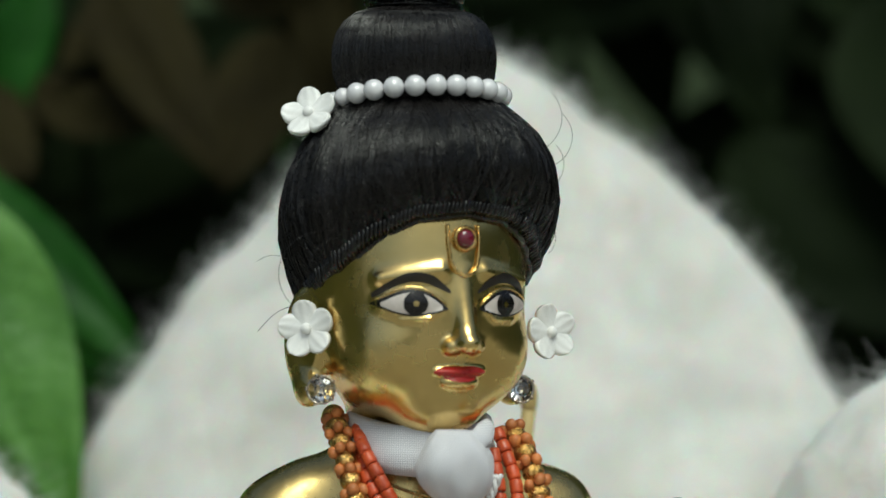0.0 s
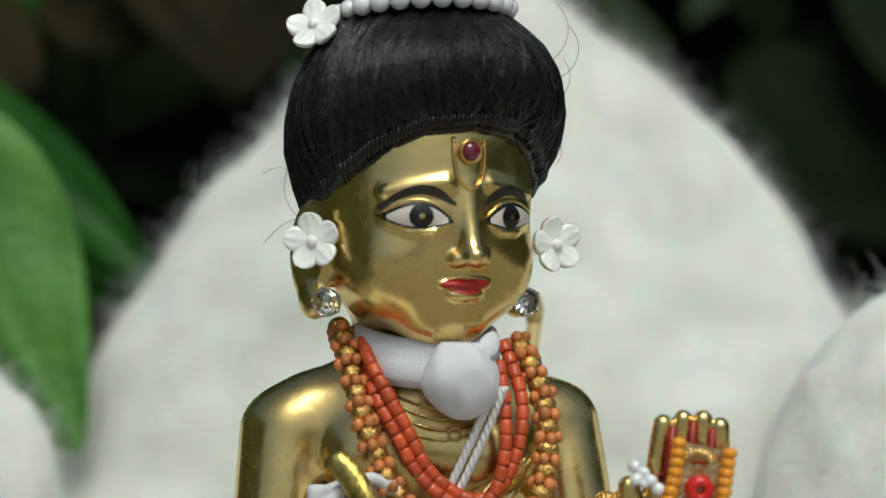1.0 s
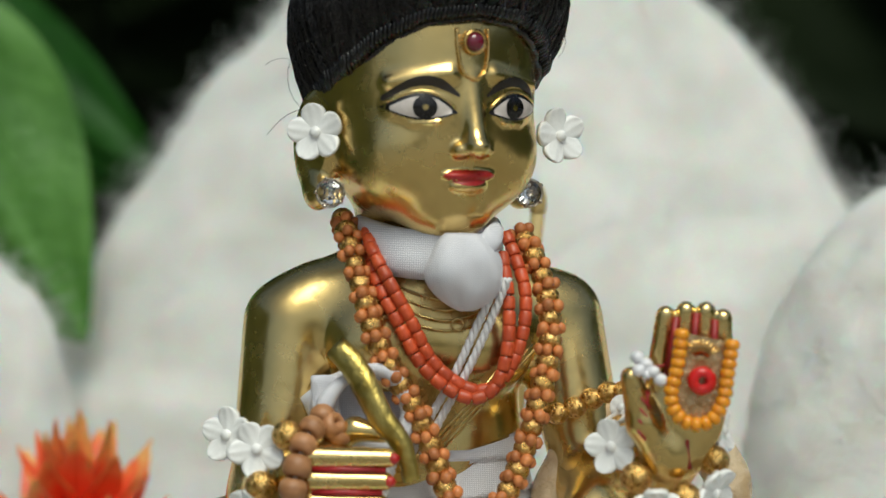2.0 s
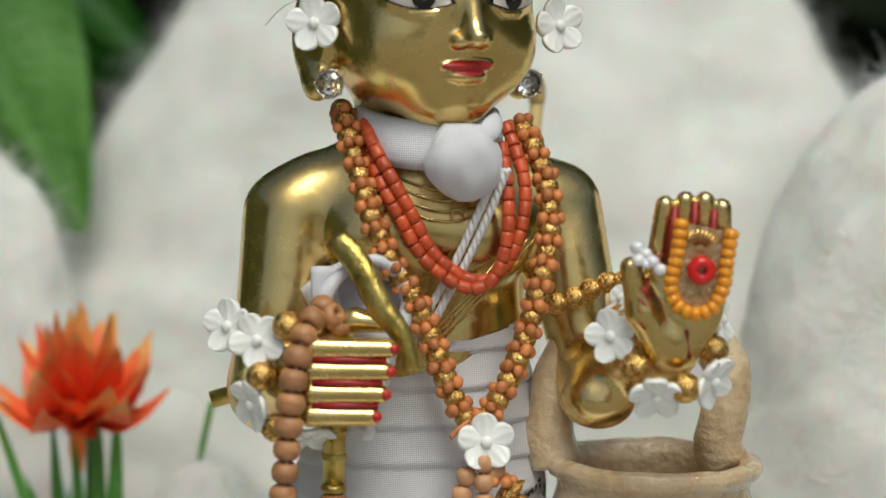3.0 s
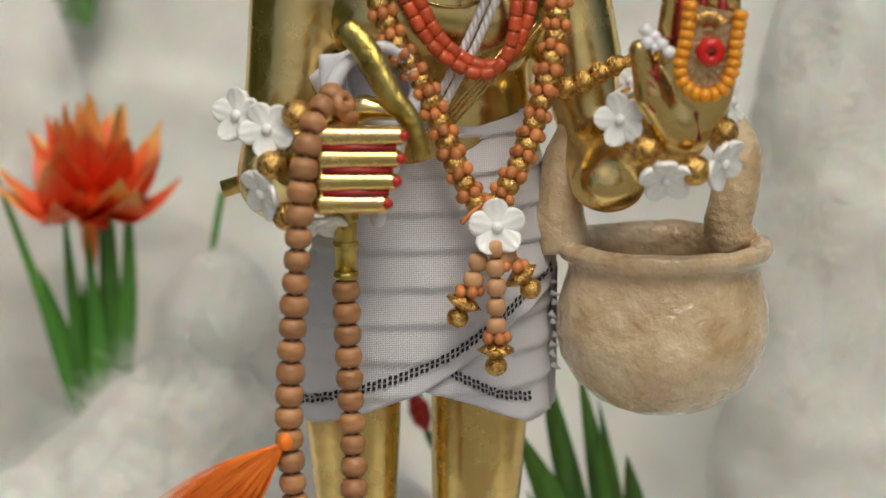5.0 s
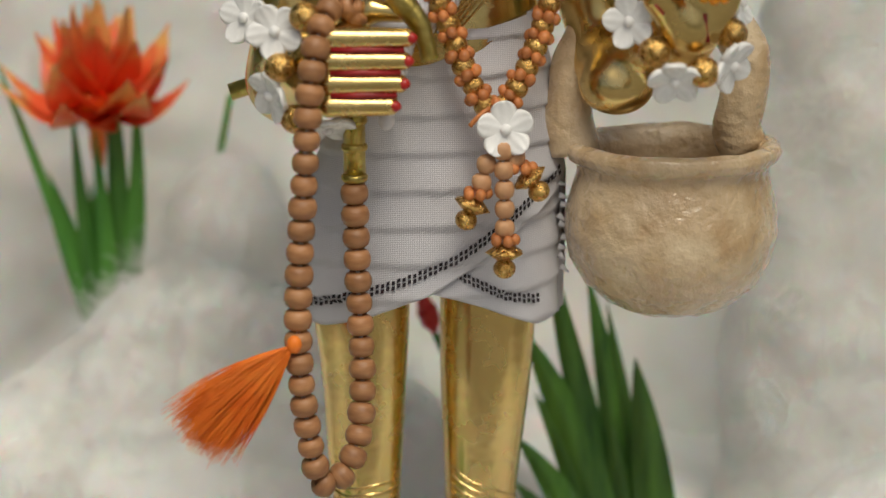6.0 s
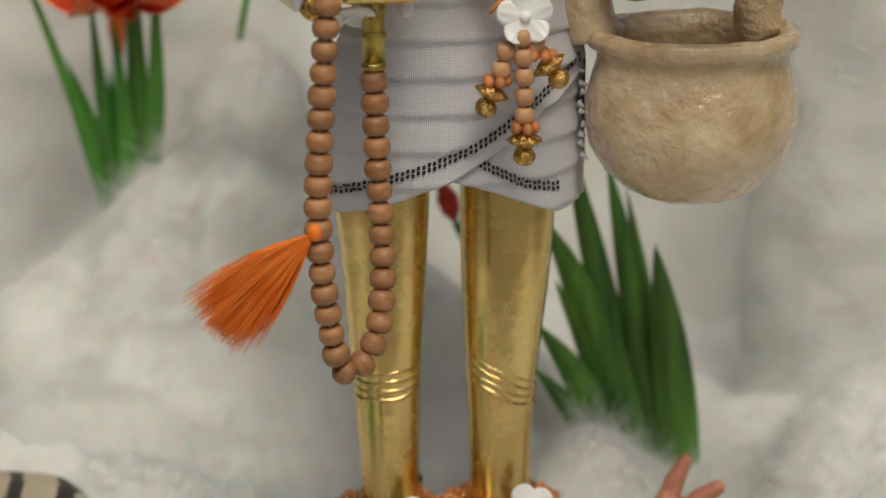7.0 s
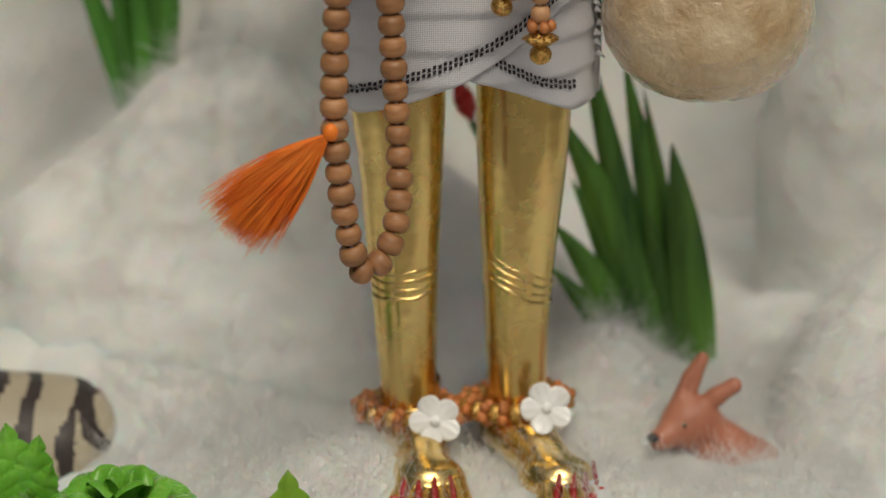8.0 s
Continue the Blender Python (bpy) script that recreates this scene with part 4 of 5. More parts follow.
part("ruby", Shape().ball(gem + face_turn @ Vector((0, 0, 0.5)), (2.05, 2.05, 1.3), 20, 10, 0, face_turn), RUBY, tilak, "dark red polished stone")

for x, y, z, fx, nm in ((-28.8, -14.5, 227.2, (-0.25, -1, 0.1), "a"), (23.8, 2.0, 227.0, (0.55, -0.9, 0.12), "b")):
    t = thing("ear_ornament", (x, y, z), "white plastic flower and crystal stud on the ear", "earring", "earrings")
    flower(t, (x, y, z), fx, 0.2)
    sx, sy = (-25.6, -14.0) if nm == "a" else (17.6, 2.0)
    turn = Vector((fx[0] * 0.6, -1, 0.1)).to_track_quat("Z", "Y").to_matrix()
    part("setting", Shape().lathe([(1.8, -1.6), (3.2, 0.2), (3.3, 0.7), (2.9, 0.7), (1.6, -1.0)], (sx, sy, 214.2), 20, 0, turn), SILVER, t)
    st = Shape().lathe([(0.4, -1.3), (2.95, 0.5), (2.7, 1.0), (1.7, 1.5)], (sx, sy, 214.2), 10, 0, turn)
    part("crystal", st, CRYSTAL, t, "clear faceted crystal", smooth=False)
    for k in range(5):
        a = k * 2 * math.pi / 5 + 0.6
        part("prong", Shape().ball(Vector((sx, sy, 214.2)) + turn @ Vector((3.1 * math.cos(a), 3.1 * math.sin(a), 0.8)), 0.5, 8, 6), SILVER, t)


# ---- neck cloth ----
def fold(p, f, amp):
    return amp * noise.noise(Vector((p * f, f, amp)))


scarf = thing("neck_scarf", (-4, 0, 196), "white cotton scarf knotted at the throat", "scarf")
rows = []
for i, (dz, r) in enumerate([(-5.2, 15.2), (-5.4, 16.6), (-3.2, 17.4), (0, 17.2), (2.4, 16.6), (4.6, 15.8), (5.2, 14.8), (4.4, 14.0)]):
    row = []
    for j in range(64):
        a = 2 * math.pi * j / 64
        rr = r + 0.5 * math.sin(5 * a + i * 1.3) * (1 if i > 1 else 0.2) + 0.35 * math.sin(2.6 * dz + 3 * a)
        row.append((-4.6 + rr * math.sin(a), 1 - rr * math.cos(a) * 1.12, 204.0 + dz - 2.6 * math.cos(a - 0.25)))
    rows.append(row)
part("wrap", Shape().rings(rows, cap=False), CLOTH_SOFT, scarf)
kn = Shape()
rows = []
for i in range(21):
    t = i / 20
    z = lerp(206.5, 190.0, t)
    r = 8.4 * math.sin(math.pi * (0.10 + 0.88 * t)) ** 0.62
    row = []
    for j in range(40):
        a = 2 * math.pi * j / 40
        q = r * (1 + 0.09 * math.sin(2 * a + 4 * t + 1) + 0.05 * math.sin(5 * a - 6 * t) * (1 - 0.6 * t) + 0.02 * math.sin(11 * a + 3 * t) + 0.10 * noise.noise(Vector((1.6 * math.cos(a), 1.6 * math.sin(a), 2.4 * t))))
        row.append((3.6 + 0.9 * (t - 0.5) + q * math.sin(a), -20.5 - q * 0.78 * math.cos(a), z))
    rows.append(row)
part("knot", kn.rings(rows), CLOTH_SOFT, scarf)
part("fold", Shape().tube(spline([(6.5, -22.0, 203), (9.2, -20.5, 205.5), (10.8, -15, 208.0)], 8), [1.6, 2.0, 2.3, 2.4, 2.4, 2.2, 2.0, 1.6, 1.2], 10, flat=0.45), CLOTH_SOFT, scarf)

cord = thing("sacred_thread", (2, -16, 160), "twisted white cotton cord across the chest", "cord")
for off in (0.0, 2.4):
    base = spline([(11.2 + off * 0.7, -19.5, 197), (7.2 + off, -18.2, 188), (2.0 + off, -17.0, 176), (-3.2 + off, -16.0, 166), (-7 + off, -15.5, 158)], 60)
    for ph in (0, 2.1, 4.2):
        part("strand", Shape().tube([p + Vector((0.5 * math.cos(i * 0.75 + ph), 0.5 * math.sin(i * 0.75 + ph), 0)) for i, p in enumerate(base)], 0.55, 6), CORD, cord)


# ---- bead strings ----
def necklace(name, label, path, group=""):
    return thing(name, path[0], label, "necklace", group)


def coral_row(path):
    t = necklace("coral_necklace", "string of dull red coral tube beads on the chest", path, "coral necklaces")
    n = int(length(path) / 3.15)
    pts = spline(path, n)
    for a, b in zip(pts, pts[1:]):
        piece("coral_bead", CORAL_BEAD, t, (a + b) / 2, along(b - a, rnd.uniform(0, 6)), (0.9, 0.9, rnd.uniform(0.88, 1.06)))
    part("string", Shape().tube(pts, 0.4, 5), CORD, t)


coral_row([(-17.8, -8, 206), (-16.4, -14.5, 202.2), (-12.3, -18.5, 195.4), (-7.5, -19.2, 187.2), (-2.4, -18.8, 178.2), (5.8, -18.2, 172.6), (11.9, -18.0, 174.5), (16.0, -17.5, 183.0), (17.0, -15.0, 192.6), (15.0, -12.0, 200), (12.4, -8, 206)])
coral_row([(-17.0, -10, 201), (-14.7, -17.0, 194.6), (-9.9, -19.2, 186.2), (-4.4, -19.6, 177.0), (4.6, -19.4, 171.0), (10.4, -19.2, 173.0), (13.2, -19.0, 181.8), (13.2, -17.0, 192.4), (11.6, -13.0, 202)])


def seed_garland(t, path, period=4.75, ring=5, gold=GOLD_BEAD, spread=2.15):
    n = max(1, int(length(path) / period))
    pts = spline(path, 2 * n)
    for i in range(n):
        g, c = pts[2 * i], pts[2 * i + 1]
        d = pts[2 * i + 2] - pts[2 * i]
        piece("gold_bead", gold, t, g, along(d, rnd.uniform(0, 6)), rnd.uniform(0.92, 1.04))
        turn, ph = along(d), rnd.uniform(0, 6)
        for k in range(ring):
            a = ph + 2 * math.pi * k / ring
            piece("seed_bead", SEED_BEAD, t, c + turn @ Vector((spread * math.cos(a), spread * math.sin(a), rnd.uniform(-0.5, 0.5))), along((rnd.uniform(-1, 1), rnd.uniform(-1, 1), 1)), rnd.uniform(0.9, 1.08))
    part("string", Shape().tube(pts, 0.5, 5), CORD, t)


GARLAND = [(-23.4, -3, 208), (-21.4, -10, 203), (-18.6, -16, 194.4), (-15.8, -19.5, 186), (-12.2, -20.5, 177.6), (-6.8, -20.0, 169.2), (-2.4, -20.5, 159.6), (0.2, -21.5, 152.4), (5.3, -23.0, 143.2), (9.0, -23.0, 143.4),
           (10.8, -22.5, 145.6), (14.6, -21.5, 152.8), (18.0, -20.0, 162.4), (20.4, -18.5, 172), (22.4, -16, 181.8), (21.8, -12.5, 192.6), (18.6, -9, 201), (14.6, -3, 207)]
garland = necklace("seed_bead_garland", "long garland of orange seed beads, gold beads and white flower", GARLAND)
seed_garland(garland, GARLAND)
flower(garland, (9.4, -26.5, 139.0), (0.05, -1, 0.15), 0.1)
part("thread_end", Shape().tube(spline([(6.0, -25, 143.5), (3.5, -26, 141.5), (1.8, -26, 139.6)], 6), 0.55, 6), SEED, garland)
RIBBED = Shape().rings([[(r * (1 + 0.06 * math.cos(9 * a)) * math.cos(a), r * (1 + 0.06 * math.cos(9 * a)) * math.sin(a), z) for a in [2 * math.pi * j / 36 for j in range(36)]]
                        for r, z in ((0.7, -1.9), (1.9, -1.5), (3.3, -0.5), (4.0, 0.0), (3.3, 0.5), (1.9, 1.5), (0.7, 1.9))]).mesh("gold_cap", GOLD)
for path, caps in (([(8.9, -27, 134.5), (9.3, -27.5, 126), (9.4, -27.5, 117.5)], (0.0, -0.1)), ([(7.4, -26, 135), (5.0, -26.5, 130.5), (4.4, -26.5, 127.4)], (-0.4, -0.3)), ([(10.2, -25.5, 135), (11.6, -25.5, 132.6)], (0.7, -0.5))):
    n = max(1, round(length(path) / 4.0))
    pts = spline(path, n)
    for p in pts[:n + 1]:
        piece("pale_bead", PALE_BEAD, garland, p, along((caps[0] * 0.3, 0, 1)))
    end = pts[-1]
    d = Vector((caps[0], 0, -1)).normalized()
    for k in range(5):
        a = k * 1.26
        piece("seed_bead", SEED_BEAD, garland, end + d * 2.6 + Vector((2.2 * math.cos(a), 2.2 * math.sin(a), 0)), None, 0.95)
    piece("gold_cap", RIBBED, garland, end + d * 5.4, along(d))
    piece("gold_bead", GOLD_BEAD, garland, end + d * 9.0, along(d), 0.95)
    part("string", Shape().tube([pts[0], end, end + d * 9], 0.4, 5), CORD, garland)

arm = thing("gold_bead_armlet", (30, -12, 168), "string of gold beads across the upper arm", "armlet")
for x, y, z in ((24.4, -13.5, 167.3), (28.2, -13.0, 168.6), (32.0, -12.0, 170.4), (35.6, -12.5, 172.0), (38.8, -13.5, 172.4)):
    piece("gold_bead", GOLD_BEAD, arm, (x, y, z), None, 1.02)
part("string", Shape().tube([(22, -12, 166.5), (28, -12.6, 168.6), (40, -13, 172.6)], 0.4, 5), CORD, arm)


# ---- lower cloth ----
def wrap_at(x_side, z, proud):
    """A place on the wrapped cloth: x_side is the angle from the front in degrees."""
    a = curve_at([(86, 27.6), (96, 28.8), (111, 29.2), (126, 27.0), (142, 22.2), (157, 17.2), (164, 16.6)], z)
    cx = curve_at([(86, -6.4), (111, -7.2), (126, -5.4), (142, -3.0), (157, 0.0), (164, 0.4)], z)
    t = radians(x_side)
    lay = (z - 0.05 * a * math.sin(t)) / 8.2
    r = proud + 0.95 * (1 - (lay - math.floor(lay))) ** 1.5 + 0.35 * noise.noise(Vector((x_side / 14, z / 10, 4)))
    return Vector((cx + (a - 1 + r) * math.sin(t), 1.5 - (a * 0.60 + r) * math.cos(t), z))


def front_at(x, z, proud):
    a = curve_at([(86, 27.6), (96, 28.8), (111, 29.2), (126, 27.0), (142, 22.2), (157, 17.2), (164, 16.6)], z)
    cx = curve_at([(86, -6.4), (111, -7.2), (126, -5.4), (142, -3.0), (157, 0.0), (164, 0.4)], z)
    return wrap_at(math.degrees(math.asin(max(-0.999, min(0.999, (x - cx) / a)))), z, proud)


UNDER_EDGE = [(-40, 104), (-8, 101.5), (-5.5, 99.8), (5, 96.4), (18, 90.4), (24, 91)]
OVER_EDGE = [(-40, 90.8), (-29, 90.6), (-20, 93.6), (-6, 99.8), (4, 106.6), (14, 115), (22, 122), (24, 123)]
TOP_EDGE = [(-20, 158), (1.3, 158.4), (15.2, 162.4), (20, 163)]


def panel(edge, proud):
    rows = []
    for i in range(81):
        row = []
        for j in range(120):
            a = -180 + 3.0 * j
            x = -6 + 28 * math.sin(radians(a))
            lo, hi = curve_at(edge, x if math.cos(radians(a)) > 0 else -30), curve_at(TOP_EDGE, x * 0.6)
            row.append(wrap_at(a, lerp(lo, hi, i / 80), proud))
        rows.append(row)
    inner = [[p + Vector((0, 0, 0)) + (Vector((-6, 1.5, p.z)) - p).normalized() * 0.5 for p in rows[0]]]
    return Shape().rings(inner + rows, cap=False)


dhoti = thing("dhoti", (-6, 0, 90), "white muslin cloth wrapped in layered folds with a dark woven border", "cloth")
part("under_panel", panel(UNDER_EDGE, 0.6), CLOTH, dhoti)
part("over_panel", panel(OVER_EDGE, 2.0), CLOTH, dhoti)


def border(pts, proud):
    for row in (-0.6, 0.6):
        s = Shape()
        line = spline(pts, 52 if len(pts) > 4 else 20)
        for i in range(0, len(line) - 1):
            a, b = line[i], line[i].lerp(line[i + 1], 0.62)
            q = []
            for p, e in ((a, -0.4), (b, -0.4), (b, 0.4), (a, 0.4)):
                q.append(front_at(p.x, p.z + row + e + (0.18 if i % 2 else -0.06), proud))
            n = Vector((0, -0.25, 0))
            s.add([p for p in q] + [p + n for p in q], [(4, 5, 6, 7), (0, 1, 5, 4), (1, 2, 6, 5), (2, 3, 7, 6), (3, 0, 4, 7)])
        part("border_stitches", s, THREAD_BLACK, dhoti, "dark purple-black woven stitches", smooth=False)


border([(-33.0, 0, 95.4), (-19.6, 0, 100.2), (-7, 0, 105.2), (4, 0, 111.6), (13.8, 0, 119.8), (20.6, 0, 126.0)], 2.3)
border([(-1.4, 0, 104.6), (5.4, 0, 101.0), (10.4, 0, 98.4), (18.0, 0, 96.6)], 0.9)
fray = Shape()
for i in range(9):
    z = 122 - 2.4 * i + rnd.uniform(-0.5, 0.5)
    p = wrap_at(78, z, 1.6)
    fray.tube([p, p + Vector((rnd.uniform(1.0, 2.6), -0.5, rnd.uniform(-1.4, -0.2)))], [0.9, 0.2], 5)
part("frayed_edge", fray, CLOTH, dhoti, "ragged white cut edge")

roll = thing("cloth_roll", (-18, -28, 162), "white cotton cloth rolled through the crook of the arm", "cloth")
s = Shape()
rows = []
for i in range(25):
    t = i / 24
    c = Vector((lerp(-20, -16.5, t), lerp(-8, -23, t), lerp(166, 168.6, t)))
    row = []
    for j in range(32):
        a = 2 * math.pi * j / 32
        r = lerp(9.5, 8.4, t) * (1 + 0.06 * math.sin(3 * a + 4 * t))
        row.append(c + Vector((r * 1.05 * math.cos(a), 0.35 * r * math.cos(a), r * math.sin(a))))
    rows.append(row)
inner = [[Vector((-17, -26, 168)).lerp(p, 0.9) for p in row] for row in reversed(rows)]
part("outer_turn", s.rings(rows + inner, cap=False), CLOTH_SOFT, roll)
part("rolled_edge", Shape().tube(rows[-1] + rows[-1][:2], [1.5 + 0.4 * math.sin(i * 0.5) for i in range(34)], 10, False), CLOTH_SOFT, roll)
part("back_turn", Shape().tube(spline([(-27, -10, 172), (-22, -12, 166), (-14, -12, 163), (-9, -10, 168)], 14), [6.0] * 15, 14, flat=0.5), CLOTH_SOFT, roll)
part("inner_turn", Shape().tube(spline([(-26, -18, 175), (-25.5, -20, 168), (-23, -22, 162), (-17, -23, 160)], 12), [3.0] * 13, 12, flat=0.5), CLOTH_SOFT, roll)

tie = thing("cord_tassel", (-15, -52, 148), "short twisted white cord with a knotted end", "cord")
for ph in (0, 2.1, 4.2):
    base = spline([(-9.8, -54, 166), (-11.4, -55, 158), (-14.4, -55.5, 150.5), (-15.0, -55.5, 147.5)], 36)
    part("strand", Shape().tube([p + Vector((0.55 * math.cos(i * 0.8 + ph), 0.55 * math.sin(i * 0.8 + ph), 0)) for i, p in enumerate(base)], 0.6, 6), CORD, tie)
part("knot", Shape().ball((-15.2, -55.5, 146.6), (1.7, 1.6, 2.0), 12, 8).ball((-14.6, -55.8, 149), (1.9, 1.6, 1.5), 12, 8), CORD, tie)

# ---- wrist and hand ornaments ----
left = thing("wrist_garland", (-36, -56, 145), "bracelet of white plastic flowers and gold beads", "bracelet", "bracelets")
for p, d, sp in (((-43.6, -50, 166.6), (-0.5, -0.85, 0.2), 0.1), ((-37.2, -58, 165.2), (-0.1, -1, 0.1), 0.5), ((-38.0, -57, 152.2), (-0.75, -0.6, -0.3), 0.9), ((-27.2, -56, 145.6), (0.2, -0.5, -0.9), 0.2)):
    flower(left, p, d, sp, 0.92)
for p in ((-31.2, -60, 168.4), (-36.4, -59.5, 158.2), (-33.4, -58, 147.4)):
    piece("gold_bead", BIG_GOLD, left, p, None, 1.05)
part("string", Shape().tube(spline([(-43, -48, 166), (-36, -56, 164), (-36.4, -58, 158), (-37, -55, 152), (-33, -57, 147), (-27, -55, 146)], 20), 0.5, 5), CORD, left)
right = thing("wrist_garland", (46, -46, 154), "bracelet of white plastic flowers and gold beads", "bracelet", "bracelets")
for p, d, sp in (((34.6, -46, 165.4), (-0.5, -0.9, 0.1), 0.3), ((43.2, -53, 154.6), (0.0, -0.8, -0.6), 0.1), ((54.6, -50, 157.2), (0.7, -0.6, -0.3), 0.6), ((56.4, -42, 168.6), (0.9, -0.3, 0.2), 0.2), ((37.4, -40, 172.0), (-0.8, -0.2, 0.6), 0.2)):
    flower(right, p, d, sp, 0.92)
for p in ((36.6, -42.5, 168.4), (39.2, -50, 159.8), (49.0, -53, 156.2), (55.2, -46, 163.0)):
    piece("gold_bead", BIG_GOLD, right, p, None, 1.12)
part("string", Shape().tube(spline([(37, -40, 171), (36, -44, 166), (39.2, -49, 160), (44, -51.5, 155.6), (49, -52, 156.2), (54, -48, 159), (56, -42, 168)], 24), 0.5, 5), CORD, right)
pear = thing("pearl_string", (39, -53, 181), "short string of small white pearls round the thumb", "pearl string")
for i, (x, y, z) in enumerate(((38.6, -52.5, 184.6), (40.2, -53.5, 183.4), (38.8, -54.2, 182.2), (41.6, -54.4, 182.0), (43.2, -54.6, 180.4), (40.4, -54.6, 181.4))):
    piece("pearl", SMALL_PEARL, pear, (x, y, z), None, 1.0 if i < 5 else 0.7)
badge = thing("palm_badge", (51, -55, 172), "gold foil palm badge edged with orange beads and a red bead", "ornament")
o = Vector((51.2, -53.6, 181.0))
bt = Matrix.Rotation(radians(5), 3, "Y")
pl = Shape()
rows = []
for d in (0.5, -0.5):
    ring = [(-6.2, 8.8), (6.2, 7.6), (6.4, -3), (4.6, -7.4), (0, -9.4), (-4.6, -8.0), (-6.4, -4)]
    rows.append([o + bt @ Vector((x, d, z)) for x, z in ring])
part("plate", pl.rings(rows), CLEAR_FILM, badge, "gold tinted pressed foil plate", smooth=False)
for k in range(9):
    a = radians(40 + 12.5 * k)
    part("ray", Shape().tube([o + bt @ Vector((1.2 * math.cos(a) - 0.4, -0.7, 3.4 + 1.2 * math.sin(a))), o + bt @ Vector((4.6 * math.cos(a) - 0.4, -0.8, 3.4 + 4.2 * math.sin(a)))], [0.15, 0.28], 5), GOLD_WIRE, badge)
edge = spline([(-4.9, 0, 8.4), (-5.0, 0, 2), (-5.6, 0, -4), (-4.0, 0, -7.8), (-0.4, 0, -9.4), (3.2, 0, -8.0), (5.0, 0, -3.6), (5.2, 0, 2), (5.4, 0, 7.4)], 21)
for i, p in enumerate(edge):
    d = edge[min(i + 1, 21)] - edge[max(i - 1, 0)]
    piece("orange_bead", AMBER_BEAD, badge, o + bt @ (p + Vector((0, -1.6, 0))), bt @ along(d))
RED_BEAD = bored("red_bead", 2.9, 1.5, RED_GLASS, 20, 0.3)
piece("red_bead", RED_BEAD, badge, o + bt @ Vector((0.2, -1.9, -0.4)), along((0.05, -1, 0)))

# ---- prayer beads ----
MALA = [(-24.5, -55, 171.5), (-27.4, -61, 168.0), (-29.2, -65, 161), (-30.2, -66, 152), (-31.2, -66, 138), (-32.2, -66, 124), (-33.0, -66, 108), (-32.6, -66, 96), (-31.6, -65, 86), (-30.0, -64, 76), (-28.4, -63, 71.6), (-25.4, -61.5, 72.0), (-22.4, -60, 76.5), (-21.0, -58, 82), (-20.4, -55.5, 92), (-20.9, -54, 104), (-21.4, -53.5, 116), (-21.9, -53, 131)]
mala = necklace("prayer_beads", "long string of brown sandalwood beads hanging from the grip", MALA)
n = int(length(MALA) / 4.55)
pts = spline(MALA, n)
for i, p in enumerate(pts):
    d = pts[min(i + 1, n)] - pts[max(i - 1, 0)]
    piece("wooden_bead", MALA_BEAD, mala, p, along(d + Vector((rnd.uniform(-.4, .4), rnd.uniform(-.4, .4), 0)), rnd.uniform(0, 6)), rnd.uniform(0.94, 1.04))
for p in ((-22.5, -56, 170.0), (-21.0, -55, 168.2)):
    piece("wooden_bead", MALA_BEAD, mala, p, along((0.6, -0.5, 0.4)), 0.95)
part("string", Shape().tube(pts, 0.5, 5), CORD, mala)
tassel = Shape()
root = Vector((-33.6, -68.6, 103.2))
for i in range(2600):
    u, v = max(-0.8, min(0.8, rnd.gauss(0, 0.34))), max(-0.6, min(0.6, rnd.gauss(0, 0.25)))
    ln = rnd.uniform(17, 28.5) * (1 - 0.08 * u * u)
    ax = Vector((-0.74, -0.10, -0.66)).normalized()
    side = Vector((0.72, 0, -0.69))
    cx, cz, ph = rnd.gauss(0, 0.5), rnd.gauss(0, 0.5), rnd.uniform(0, 6)
    pts2 = [root + ax * ln * t + side * (u * ln * (0.44 * t + 0.05 * math.sin(3.1 * t))) + Vector((0, 1, 0)) * (v * ln * 0.4 * t) + Vector((cx * math.sin(3 * t + ph), 0, cz * math.cos(4 * t + ph) - 1.2 * t)) * t for t in (0, .2, .4, .6, .8, 1)]
    tassel.tube(pts2, [0.10, 0.08, 0.075, 0.07, 0.06, 0.03], 3, False)
part("tassel", tassel, ORANGE_SILK, mala, "bright orange silk thread tassel")
part("tassel_knot", Shape().ball(root, (1.6, 1.4, 1.9), 12, 8), ORANGE_SILK, mala)

# ---- clay pot ----
pot = thing("clay_pot", (47.3, -4, 93), "glazed beige clay water pot with an arched handle", "pot")
PROF = [(1, 93), (9, 93.4), (14.5, 95.6), (19.4, 100), (22.3, 105.5), (23.5, 111.5), (23.0, 117), (21.6, 122), (20.7, 125.4), (21.0, 127.2), (22.6, 128.4), (23.3, 130.0), (22.9, 131.6), (21.0, 132.3), (18.8, 131.6), (17.6, 129), (17.4, 124), (18.8, 115), (17.0, 104), (8, 98), (1, 97.4)]
rows = []
fine_prof = [(lerp(a[0], b[0], k / 3), lerp(a[1], b[1], k / 3)) for a, b in zip(PROF, PROF[1:]) for k in range(3)] + [PROF[-1]]
for r, z in fine_prof:
    row = []
    for j in range(72):
        a = 2 * math.pi * j / 72
        w = 1 + 0.012 * math.sin(2 * a + z / 9) + 0.016 * noise.noise(Vector((math.cos(a) * 2, math.sin(a) * 2, z / 11)))
        row.append((47.3 + 1.03 * r * w * math.cos(a), -4 + r * w * math.sin(a) * 0.96, z + 0.5 * noise.noise(Vector((math.cos(a) * 3, math.sin(a) * 3, 5)))))
    rows.append(row)
part("body", Shape().rings(rows), CERAMIC, pot)
